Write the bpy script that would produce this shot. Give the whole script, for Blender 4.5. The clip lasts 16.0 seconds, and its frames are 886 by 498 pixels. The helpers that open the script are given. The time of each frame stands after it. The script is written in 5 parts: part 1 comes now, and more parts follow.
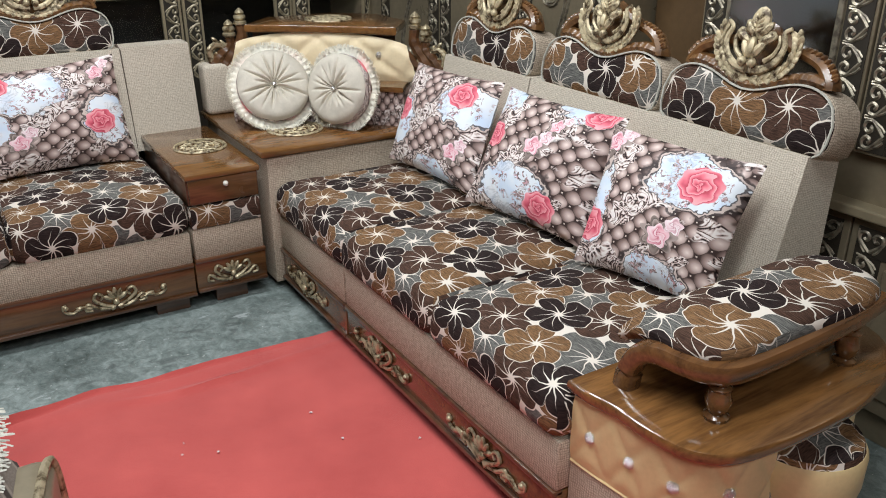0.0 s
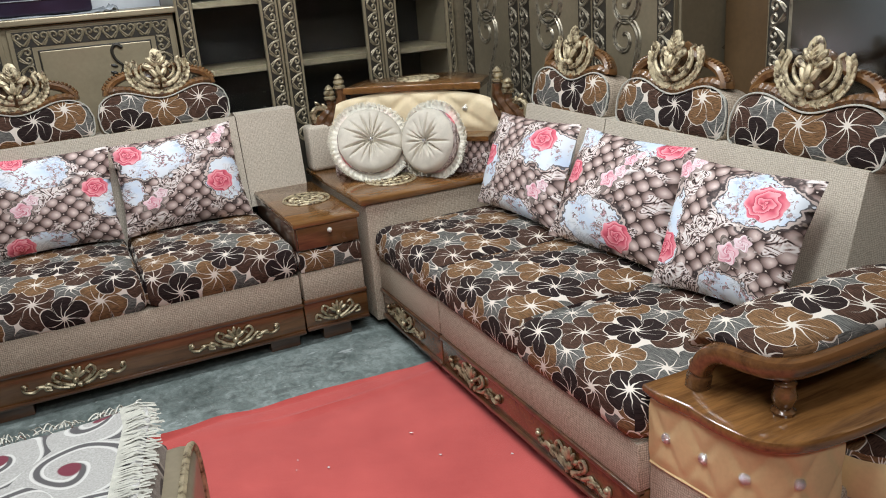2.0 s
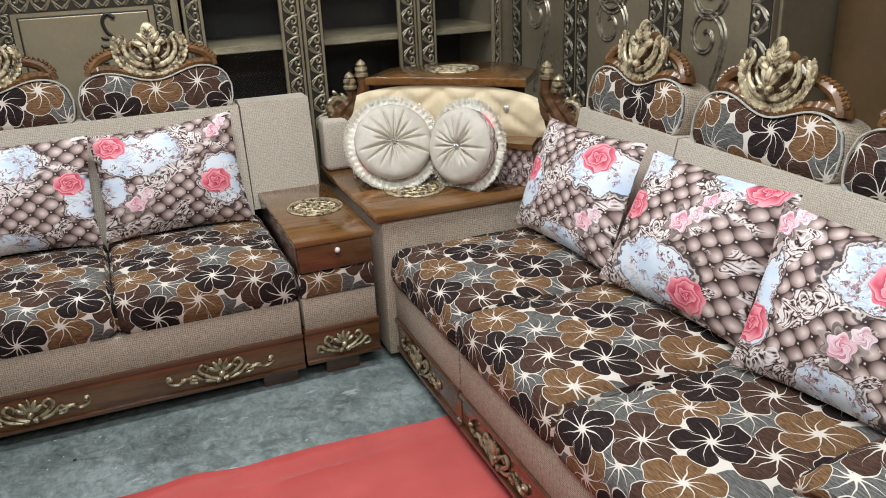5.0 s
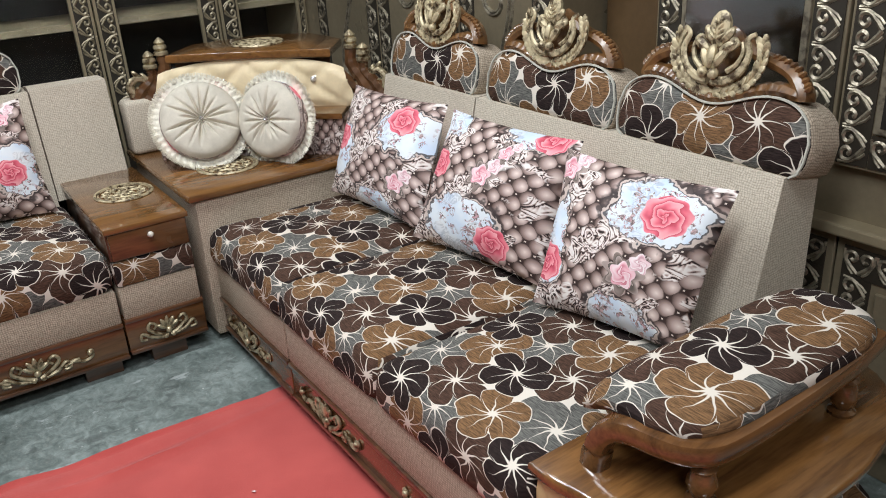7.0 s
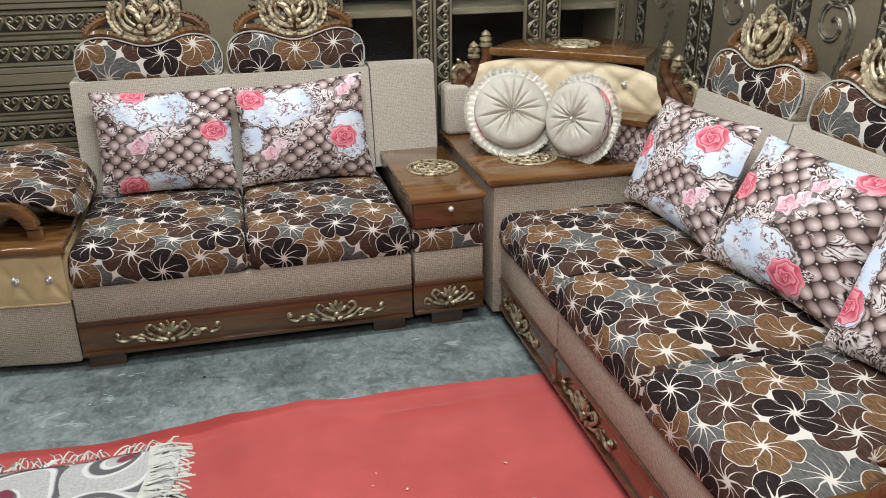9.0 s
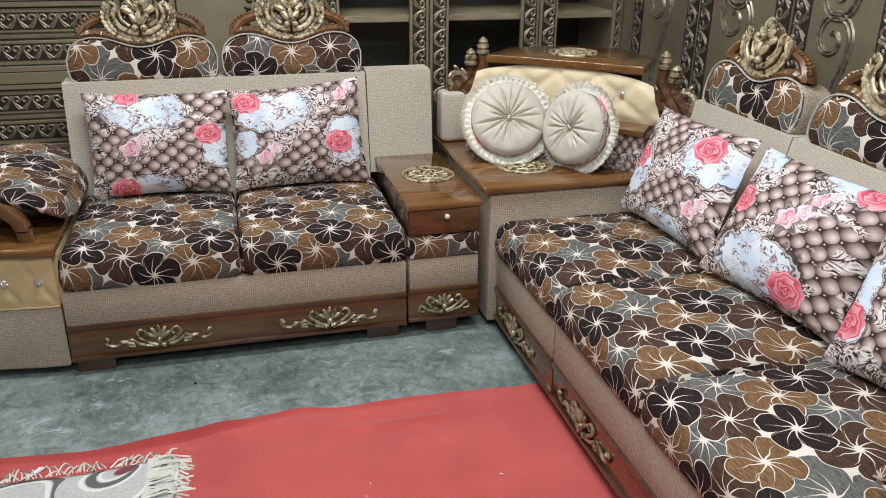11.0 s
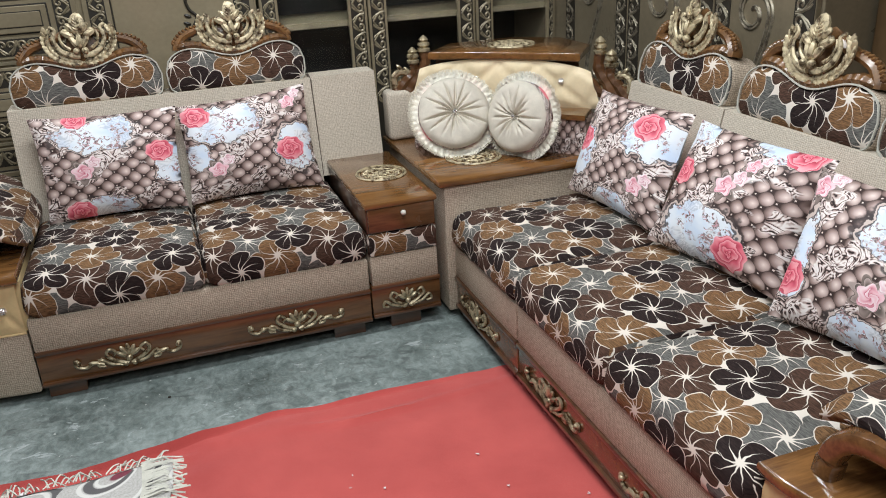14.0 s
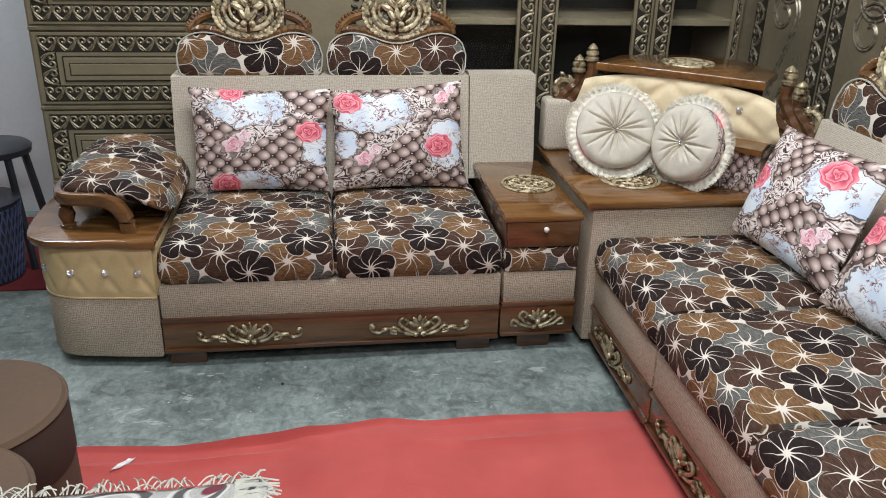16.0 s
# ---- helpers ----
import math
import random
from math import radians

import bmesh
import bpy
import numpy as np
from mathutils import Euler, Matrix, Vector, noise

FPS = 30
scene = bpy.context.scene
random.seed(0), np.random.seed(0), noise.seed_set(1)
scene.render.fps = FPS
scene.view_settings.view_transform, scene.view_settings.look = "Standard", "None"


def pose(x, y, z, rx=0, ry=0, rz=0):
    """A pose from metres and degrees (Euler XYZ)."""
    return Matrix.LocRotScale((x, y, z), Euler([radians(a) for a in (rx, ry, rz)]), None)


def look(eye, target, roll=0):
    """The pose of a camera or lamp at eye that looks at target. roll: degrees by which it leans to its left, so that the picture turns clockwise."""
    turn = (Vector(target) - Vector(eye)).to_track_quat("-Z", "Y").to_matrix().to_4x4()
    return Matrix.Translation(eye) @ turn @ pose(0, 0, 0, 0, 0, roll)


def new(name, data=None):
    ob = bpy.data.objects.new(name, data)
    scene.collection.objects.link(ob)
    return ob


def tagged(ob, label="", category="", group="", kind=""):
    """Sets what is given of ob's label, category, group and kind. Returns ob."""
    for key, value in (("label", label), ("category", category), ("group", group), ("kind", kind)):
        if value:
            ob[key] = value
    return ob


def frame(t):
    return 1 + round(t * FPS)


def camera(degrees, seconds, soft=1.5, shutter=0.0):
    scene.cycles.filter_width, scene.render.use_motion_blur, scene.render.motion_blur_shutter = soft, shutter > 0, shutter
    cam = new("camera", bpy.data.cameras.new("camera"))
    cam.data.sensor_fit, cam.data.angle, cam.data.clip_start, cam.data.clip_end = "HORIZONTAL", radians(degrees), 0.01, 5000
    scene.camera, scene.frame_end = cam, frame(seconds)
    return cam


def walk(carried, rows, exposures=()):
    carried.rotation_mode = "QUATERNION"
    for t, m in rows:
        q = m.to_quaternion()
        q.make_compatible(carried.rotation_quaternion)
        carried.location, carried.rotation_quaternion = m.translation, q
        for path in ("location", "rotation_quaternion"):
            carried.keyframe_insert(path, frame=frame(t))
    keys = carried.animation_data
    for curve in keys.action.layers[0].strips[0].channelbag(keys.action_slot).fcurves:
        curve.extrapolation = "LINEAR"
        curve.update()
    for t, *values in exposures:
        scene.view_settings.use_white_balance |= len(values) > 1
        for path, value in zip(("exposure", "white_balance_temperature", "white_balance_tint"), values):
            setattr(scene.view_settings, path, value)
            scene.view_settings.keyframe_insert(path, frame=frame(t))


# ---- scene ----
cam = camera(57.1, 16.0, 1.0)
PATH = [
    (0, (1.417, 0.662, 1.393), (2.386, 2.222, 0.601), 0.1),
    (0.5, (1.387, 0.585, 1.376), (2.363, 2.133, 0.57), -1.3),
    (1, (1.359, 0.502, 1.387), (2.226, 2.114, 0.581), -3.0),
    (1.5, (1.348, 0.465, 1.387), (2.174, 2.135, 0.659), -3.9),
    (2, (1.341, 0.449, 1.385), (2.127, 2.171, 0.739), -4.6),
    (2.5, (1.369, 0.515, 1.4), (2.047, 2.292, 0.783), -5.3),
    (3, (1.4, 0.614, 1.44), (2.018, 2.397, 0.776), -4.7),
    (3.2, (1.406, 0.651, 1.446), (2.005, 2.435, 0.769), -4.2),
    (5.3, (1.633, 0.96, 1.416), (2.378, 2.663, 0.677), -1.4),
    (5.5, (1.649, 0.967, 1.411), (2.498, 2.607, 0.644), -1.6),
    (6, (1.682, 0.956, 1.401), (2.651, 2.518, 0.613), -2.6),
    (6.5, (1.666, 0.901, 1.413), (2.672, 2.433, 0.614), -3.1),
    (7, (1.645, 0.84, 1.414), (2.654, 2.371, 0.616), -3.4),
    (7.5, (1.612, 0.776, 1.433), (2.587, 2.329, 0.633), -3.9),
    (8, (1.578, 0.769, 1.437), (2.439, 2.389, 0.64), -3.7),
    (8.2, (1.555, 0.785, 1.466), (2.308, 2.446, 0.645), -3.7),
    (8.5, (1.54, 0.789, 1.448), (2.111, 2.53, 0.646), -2.9),
    (9, (1.532, 0.797, 1.444), (1.976, 2.585, 0.667), -0.6),
    (9.2, (1.526, 0.804, 1.441), (1.917, 2.606, 0.667), -0.2),
    (11.3, (1.504, 0.828, 1.45), (2.019, 2.603, 0.685), 0.6),
    (11.5, (1.511, 0.812, 1.452), (2.066, 2.574, 0.685), 0.1),
    (12, (1.508, 0.772, 1.448), (2.144, 2.506, 0.681), -0.8),
    (12.5, (1.502, 0.733, 1.443), (2.198, 2.443, 0.675), -1.5),
    (13, (1.478, 0.707, 1.447), (2.182, 2.412, 0.676), -1.7),
    (13.5, (1.47, 0.71, 1.461), (2.119, 2.437, 0.688), -2.5),
    (14, (1.469, 0.755, 1.459), (2.053, 2.506, 0.687), -3.0),
    (14.5, (1.475, 0.821, 1.465), (1.918, 2.611, 0.691), -2.4),
    (15, (1.484, 0.881, 1.456), (1.9, 2.677, 0.683), -0.5),
    (15.5, (1.48, 0.921, 1.452), (1.807, 2.735, 0.674), 0.5),
    (16, (1.485, 0.93, 1.455), (1.761, 2.753, 0.679), 1.5),
]
walk(cam, [(t, look(eye, target, roll)) for t, eye, target, roll in PATH])

# ---- world and light ----
world = bpy.data.worlds.new("world")
scene.world = world
world.use_nodes = True
world.node_tree.nodes["Background"].inputs[0].default_value = (0.9, 0.95, 1.0, 1)
world.node_tree.nodes["Background"].inputs[1].default_value = 0.25


def area_lamp(name, at, target, sx, sy, watts, colour=(1, 1, 1)):
    data = bpy.data.lights.new(name, "AREA")
    data.shape, data.size, data.size_y, data.energy, data.color = "RECTANGLE", sx, sy, watts, colour
    ob = new(name, data)
    ob.matrix_world = look(at, target)
    return ob


# None is in view: assumed sources, the third added to brighten the north wall
area_lamp("assumed_ceiling_lamp", (1.6, 1.3, 2.82), (1.6, 1.35, 0), 1.3, 0.5, 49, (0.955, 1.0, 1.04))
area_lamp("assumed_ceiling_lamp", (1.9, 3.0, 2.82), (1.9, 3.05, 0), 1.3, 0.4, 51, (0.955, 1.0, 1.04))
area_lamp("assumed_ceiling_lamp", (-0.6, 4.5, 2.82), (-0.6, 4.51, 0), 1.3, 0.3, 36, (0.94, 0.99, 1.04))
area_lamp("assumed_ceiling_lamp", (1.3, -0.6, 2.82), (1.3, -0.55, 0), 1.3, 0.5, 42, (0.955, 1.0, 1.04))

# ---- materials ----


class Nodes:
    """Short hand for building node materials."""

    def __init__(self, name, rough=0.6, metal=0.0):
        self.mat = bpy.data.materials.new(name)
        self.mat.use_nodes = True
        self.t = self.mat.node_tree
        self.b = self.t.nodes["Principled BSDF"]
        self.b.inputs["Roughness"].default_value = rough
        self.b.inputs["Metallic"].default_value = metal

    def add(self, kind):
        return self.t.nodes.new(kind)

    def put(self, socket, value):
        if hasattr(value, "is_output"):
            self.t.links.new(value, socket)
        else:
            socket.default_value = value

    def m(self, op, a, b=0.0, c=0.0):
        n = self.add("ShaderNodeMath")
        n.operation = op
        for k, v in enumerate((a, b, c)):
            self.put(n.inputs[k], v)
        return n.outputs[0]

    def step(self, a, lo, hi):
        """0 below lo, 1 above hi, smooth between; also falling when lo > hi."""
        n = self.add("ShaderNodeMapRange")
        n.interpolation_type = "SMOOTHSTEP"
        self.put(n.inputs[0], a)
        if lo < hi:
            n.inputs[1].default_value, n.inputs[2].default_value, n.inputs[3].default_value, n.inputs[4].default_value = lo, hi, 0, 1
        else:
            n.inputs[1].default_value, n.inputs[2].default_value, n.inputs[3].default_value, n.inputs[4].default_value = hi, lo, 1, 0
        return n.outputs[0]

    def mix(self, f, a, b, mode="MIX"):
        n = self.add("ShaderNodeMix")
        n.data_type, n.blend_type = "RGBA", mode
        self.put(n.inputs[0], f)
        self.put(n.inputs[6], a if hasattr(a, "is_output") else (*a, 1))
        self.put(n.inputs[7], b if hasattr(b, "is_output") else (*b, 1))
        return n.outputs[2]

    def coords(self, what="Object"):
        return self.add("ShaderNodeTexCoord").outputs[what]

    def position(self):
        return self.add("ShaderNodeNewGeometry").outputs["Position"]

    def scaled(self, vec, s=(1, 1, 1), at=(0, 0, 0), turn=(0, 0, 0)):
        n = self.add("ShaderNodeMapping")
        self.put(n.inputs[0], vec)
        n.inputs["Location"].default_value, n.inputs["Scale"].default_value = at, s
        n.inputs["Rotation"].default_value = turn
        return n.outputs[0]

    def noise(self, vec, scale, detail=3.0, rough=0.5, out=0, warp=0.0):
        n = self.add("ShaderNodeTexNoise")
        self.put(n.inputs["Vector"], vec)
        n.inputs["Scale"].default_value, n.inputs["Detail"].default_value, n.inputs["Roughness"].default_value = scale, detail, rough
        n.inputs["Distortion"].default_value = warp
        return n.outputs[out]

    def ramp(self, f, stops, mode="LINEAR"):
        n = self.add("ShaderNodeValToRGB")
        n.color_ramp.interpolation = mode
        e = n.color_ramp.elements
        while len(e) < len(stops):
            e.new(0.5)
        for k, (p, c) in enumerate(stops):
            e[k].position, e[k].color = p, (*c, 1)
        self.put(n.inputs[0], f)
        return n.outputs[0]

    def vmath(self, op, a, b=None):
        n = self.add("ShaderNodeVectorMath")
        n.operation = op
        self.put(n.inputs[0], a)
        if b is not None:
            self.put(n.inputs[1], b)
        return n.outputs["Value" if op in ("LENGTH", "DISTANCE", "DOT_PRODUCT") else "Vector"]

    def xyz(self, vec):
        n = self.add("ShaderNodeSeparateXYZ")
        self.put(n.inputs[0], vec)
        return n.outputs

    def colour(self, c):
        self.put(self.b.inputs["Base Color"], c if hasattr(c, "is_output") else (*c, 1))

    def rough(self, v):
        self.put(self.b.inputs["Roughness"], v)

    def bump(self, h, strength=0.3, dist=0.01):
        n = self.add("ShaderNodeBump")
        n.inputs["Strength"].default_value, n.inputs["Distance"].default_value = strength, dist
        self.put(n.inputs["Height"], h)
        self.put(self.b.inputs["Normal"], n.outputs[0])

    def weave(self, vec, pitch):
        """A woven relief: two crossing wave trains."""
        x, y, _ = self.xyz(self.scaled(vec, (math.pi / pitch,) * 3))
        a = self.m("ABSOLUTE", self.m("SINE", x))
        b = self.m("ABSOLUTE", self.m("SINE", y))
        return self.m("POWER", self.m("MULTIPLY", a, b), 0.6)


def flower_layer(n, vec, centre, radius, turn, swirl):
    """A lattice of five-petalled blossoms, one to each repeat of the print. Returns mask and line."""
    q = n.vmath("MULTIPLY", n.vmath("SUBTRACT", vec, (*centre, 0)), (1 / REPEAT[0], 1 / REPEAT[1], 0))
    q = n.vmath("SUBTRACT", n.vmath("FRACTION", n.vmath("ADD", q, (0.5, 0.5, 0))), (0.5, 0.5, 0))
    d = n.vmath("MULTIPLY", q, (*REPEAT, 0))
    dx, dy, _ = n.xyz(d)
    r = n.vmath("LENGTH", d)
    th = n.m("ADD", n.m("ARCTAN2", dy, dx), turn)
    th = n.m("MULTIPLY_ADD", r, swirl, th)
    c = n.m("ABSOLUTE", n.m("COSINE", n.m("MULTIPLY", th, 2.5)))
    edge = n.m("MULTIPLY_ADD", n.m("POWER", c, 0.36), radius * 0.52, radius * 0.48)
    gap = n.m("SUBTRACT", edge, r)
    mask = n.step(gap, -0.0006, 0.0006)
    rim = n.step(gap, 0.0036, 0.0020)
    ray = n.m("ABSOLUTE", n.m("SINE", n.m("MULTIPLY_ADD", r, swirl * 1.6, n.m("MULTIPLY", th, 5.0))))
    ray = n.m("MULTIPLY_ADD", r, 0.036, n.m("MULTIPLY", n.m("MULTIPLY", ray, r), 0.2))
    line = n.m("MAXIMUM", rim, n.step(ray, 0.0029, 0.0018))
    return mask, line


REPEAT = (0.395, 0.345)


def floral_fabric():
    n = Nodes("floral_upholstery", 0.85)
    uv = n.coords("UV")
    wob = n.noise(uv, 14.0, 2.0, 0.5, 1)
    warped = n.vmath("ADD", uv, n.vmath("MULTIPLY", n.vmath("SUBTRACT", wob, (0.5, 0.5, 0.5)), (0.032, 0.032, 0)))
    black, brown, tan, grey = (0.023, 0.015, 0.014), (0.068, 0.037, 0.026), (0.175, 0.097, 0.047), (0.122, 0.121, 0.112)
    cream = (0.70, 0.64, 0.56)
    streak = n.noise(n.scaled(uv, (45, 320, 1)), 1.0, 4.0, 0.65)
    shade = n.mix(n.step(streak, 0.36, 0.64), (0.55, 0.55, 0.55), (1.45, 1.43, 1.40))
    base = cream
    # the print from its lowest colour to its topmost: place in the repeat, radius, turn, swirl
    for centre, tone, radius, turn, swirl in (
            ((2.219, 2.975), grey, 0.118, 0.4, 5.0), ((2.058, 3.176), grey, 0.118, 1.1, -5.0),
            ((2.094, 2.931), brown, 0.098, 0.2, 5.0), ((2.322, 3.124), brown, 0.098, 0.9, -6.0),
            ((2.341, 2.914), tan, 0.091, 0.7, -5.0), ((2.140, 3.086), tan, 0.091, 0.1, 6.0),
            ((2.413, 3.050), black, 0.086, 0.5, 6.0), ((2.200, 3.182), black, 0.086, 0.0, -5.0)):
        mask, line = flower_layer(n, warped, centre, radius, turn, swirl)
        base = n.mix(mask, base, n.mix(line, n.mix(1.0, tone, shade, "MULTIPLY"), cream))
    n.colour(base)
    h = n.m("ADD", n.m("MULTIPLY", n.weave(uv, 0.0022), 0.4), n.noise(uv, 500.0, 2.0))
    n.bump(h, 0.25, 0.002)
    n.b.inputs["Specular IOR Level"].default_value = 0.15
    return n.mat


def woven_fabric(name, col, dark, pitch=0.006):
    n = Nodes(name, 0.9)
    uv = n.coords("UV")
    loose = n.vmath("SUBTRACT", n.noise(uv, 30.0, 2.0, 0.5, 1), (0.5, 0.5, 0.5))
    w = n.weave(n.vmath("ADD", uv, n.vmath("MULTIPLY", loose, (0.016, 0.016, 0))), pitch)
    slub = n.noise(n.scaled(uv, (50, 260, 1)), 1.0, 3.0, 0.6)
    slub2 = n.noise(n.scaled(uv, (260, 70, 1)), 1.0, 3.0, 0.6)
    s = n.m("ADD", n.m("MULTIPLY", w, 0.25), n.m("MULTIPLY", n.m("ADD", slub, slub2), 0.35))
    c = n.ramp(s, [(0.32, dark), (0.63, col)])
    stain = n.noise(uv, 5.0, 3.0)
    n.colour(n.mix(n.m("MULTIPLY", n.step(stain, 0.5, 0.8), 0.25), c, dark))
    n.bump(s, 0.32, 0.003)
    n.b.inputs["Specular IOR Level"].default_value = 0.2
    return n.mat


def wood_mat(name, a, b, rough=0.22, axis=(3, 26, 26), coat=0.8):
    n = Nodes(name, rough)
    p = n.position()
    big = n.noise(n.scaled(p, axis), 1.0, 4.0, 0.55, 0, 0.8)
    fine = n.noise(n.scaled(p, tuple(5 * k for k in axis)), 1.0, 3.0, 0.6)
    f = n.m("ADD", n.m("MULTIPLY", big, 0.7), n.m("MULTIPLY", fine, 0.3))
    n.colour(n.ramp(f, [(0.32, b), (0.55, a), (0.72, tuple(min(1, 1.35 * k) for k in a))]))
    n.rough(n.m("MULTIPLY_ADD", n.noise(p, 14.0), 0.2, rough - 0.06))
    n.bump(fine, 0.06, 0.003)
    n.b.inputs["Coat Weight"].default_value = coat
    n.b.inputs["Coat Roughness"].default_value = 0.12
    return n.mat


def gilt_mat(name, col, dark, rough=0.38, metal=0.75):
    n = Nodes(name, rough, metal)
    p = n.position()
    g = n.noise(p, 45.0, 4.0, 0.6)
    n.colour(n.ramp(g, [(0.36, dark), (0.52, col), (0.75, tuple(min(1, k * 1.3) for k in col))]))
    n.bump(n.noise(p, 160.0, 3.0), 0.25, 0.002)
    return n.mat


def plain_mat(name, col, rough=0.6, metal=0.0, vary=0.25, scale=12.0, bump=0.1):
    n = Nodes(name, rough, metal)
    p = n.position()
    a = n.noise(p, scale, 4.0, 0.6)
    b = n.noise(p, scale * 14, 3.0, 0.6)
    f = n.m("ADD", n.m("MULTIPLY", a, 0.65), n.m("MULTIPLY", b, 0.35))
    lo = tuple(k * (1 - vary) for k in col)
    hi = tuple(min(1, k * (1 + vary)) for k in col)
    n.colour(n.ramp(f, [(0.35, lo), (0.65, hi)]))
    n.rough(n.m("MULTIPLY_ADD", a, 0.25, max(0.03, rough - 0.12)))
    n.bump(b, bump, 0.003)
    return n.mat


def cement_mat():
    n = Nodes("worn_cement", 0.5)
    p = n.position()
    a = n.noise(p, 2.6, 5.0, 0.65)
    b = n.noise(p, 24.0, 7.0, 0.75, 0, 0.9)
    c = n.noise(n.scaled(p, (26, 14, 1)), 1.0, 5.0, 0.7, 0, 1.4)
    f = n.m("ADD", n.m("MULTIPLY", a, 0.45), n.m("ADD", n.m("MULTIPLY", b, 0.4), n.m("MULTIPLY", c, 0.2)))
    col = n.ramp(f, [(0.38, (0.055, 0.070, 0.064)), (0.5, (0.15, 0.183, 0.172)), (0.60, (0.27, 0.315, 0.30))])
    scuff = n.noise(n.scaled(p, (9, 17, 1), (0, 0, 0), (0, 0, 0.5)), 1.0, 6.0, 0.62, 0, 0.9)
    where = n.noise(p, 3.1, 3.0, 0.6)
    col = n.mix(n.m("MULTIPLY", n.m("MULTIPLY", n.step(scuff, 0.53, 0.66), 0.6), n.step(where, 0.46, 0.58)), col, (0.065, 0.075, 0.072))
    col = n.mix(n.m("MULTIPLY", n.step(scuff, 0.40, 0.35), n.step(where, 0.56, 0.46)), col, (0.36, 0.40, 0.395))
    grit = n.noise(p, 170.0, 3.0, 0.7)
    col = n.mix(n.step(grit, 0.64, 0.72), col, (0.10, 0.105, 0.10))
    chips = n.noise(p, 55.0, 2.0, 0.5)
    col = n.mix(n.step(chips, 0.715, 0.74), col, (0.45, 0.46, 0.44))
    n.colour(col)
    n.rough(n.m("MULTIPLY_ADD", b, 0.35, 0.3))
    n.bump(n.m("ADD", b, n.m("MULTIPLY", grit, 0.4)), 0.25, 0.006)
    return n.mat


def carpet_mat():
    n = Nodes("red_carpet", 0.95)
    p = n.position()
    a = n.noise(p, 3.0, 4.0, 0.6)
    b = n.noise(p, 420.0, 2.0, 0.6)
    col = n.ramp(n.m("ADD", n.m("MULTIPLY", a, 0.7), n.m("MULTIPLY", b, 0.3)), [(0.35, (0.40, 0.056, 0.049)), (0.65, (0.54, 0.090, 0.078))])
    lint = n.noise(p, 38.0, 3.0, 0.75)
    n.colour(n.mix(n.step(lint, 0.76, 0.79), col, (0.6, 0.35, 0.32)))
    n.bump(b, 0.4, 0.003)
    n.b.inputs["Sheen Weight"].default_value = 0.2
    return n.mat


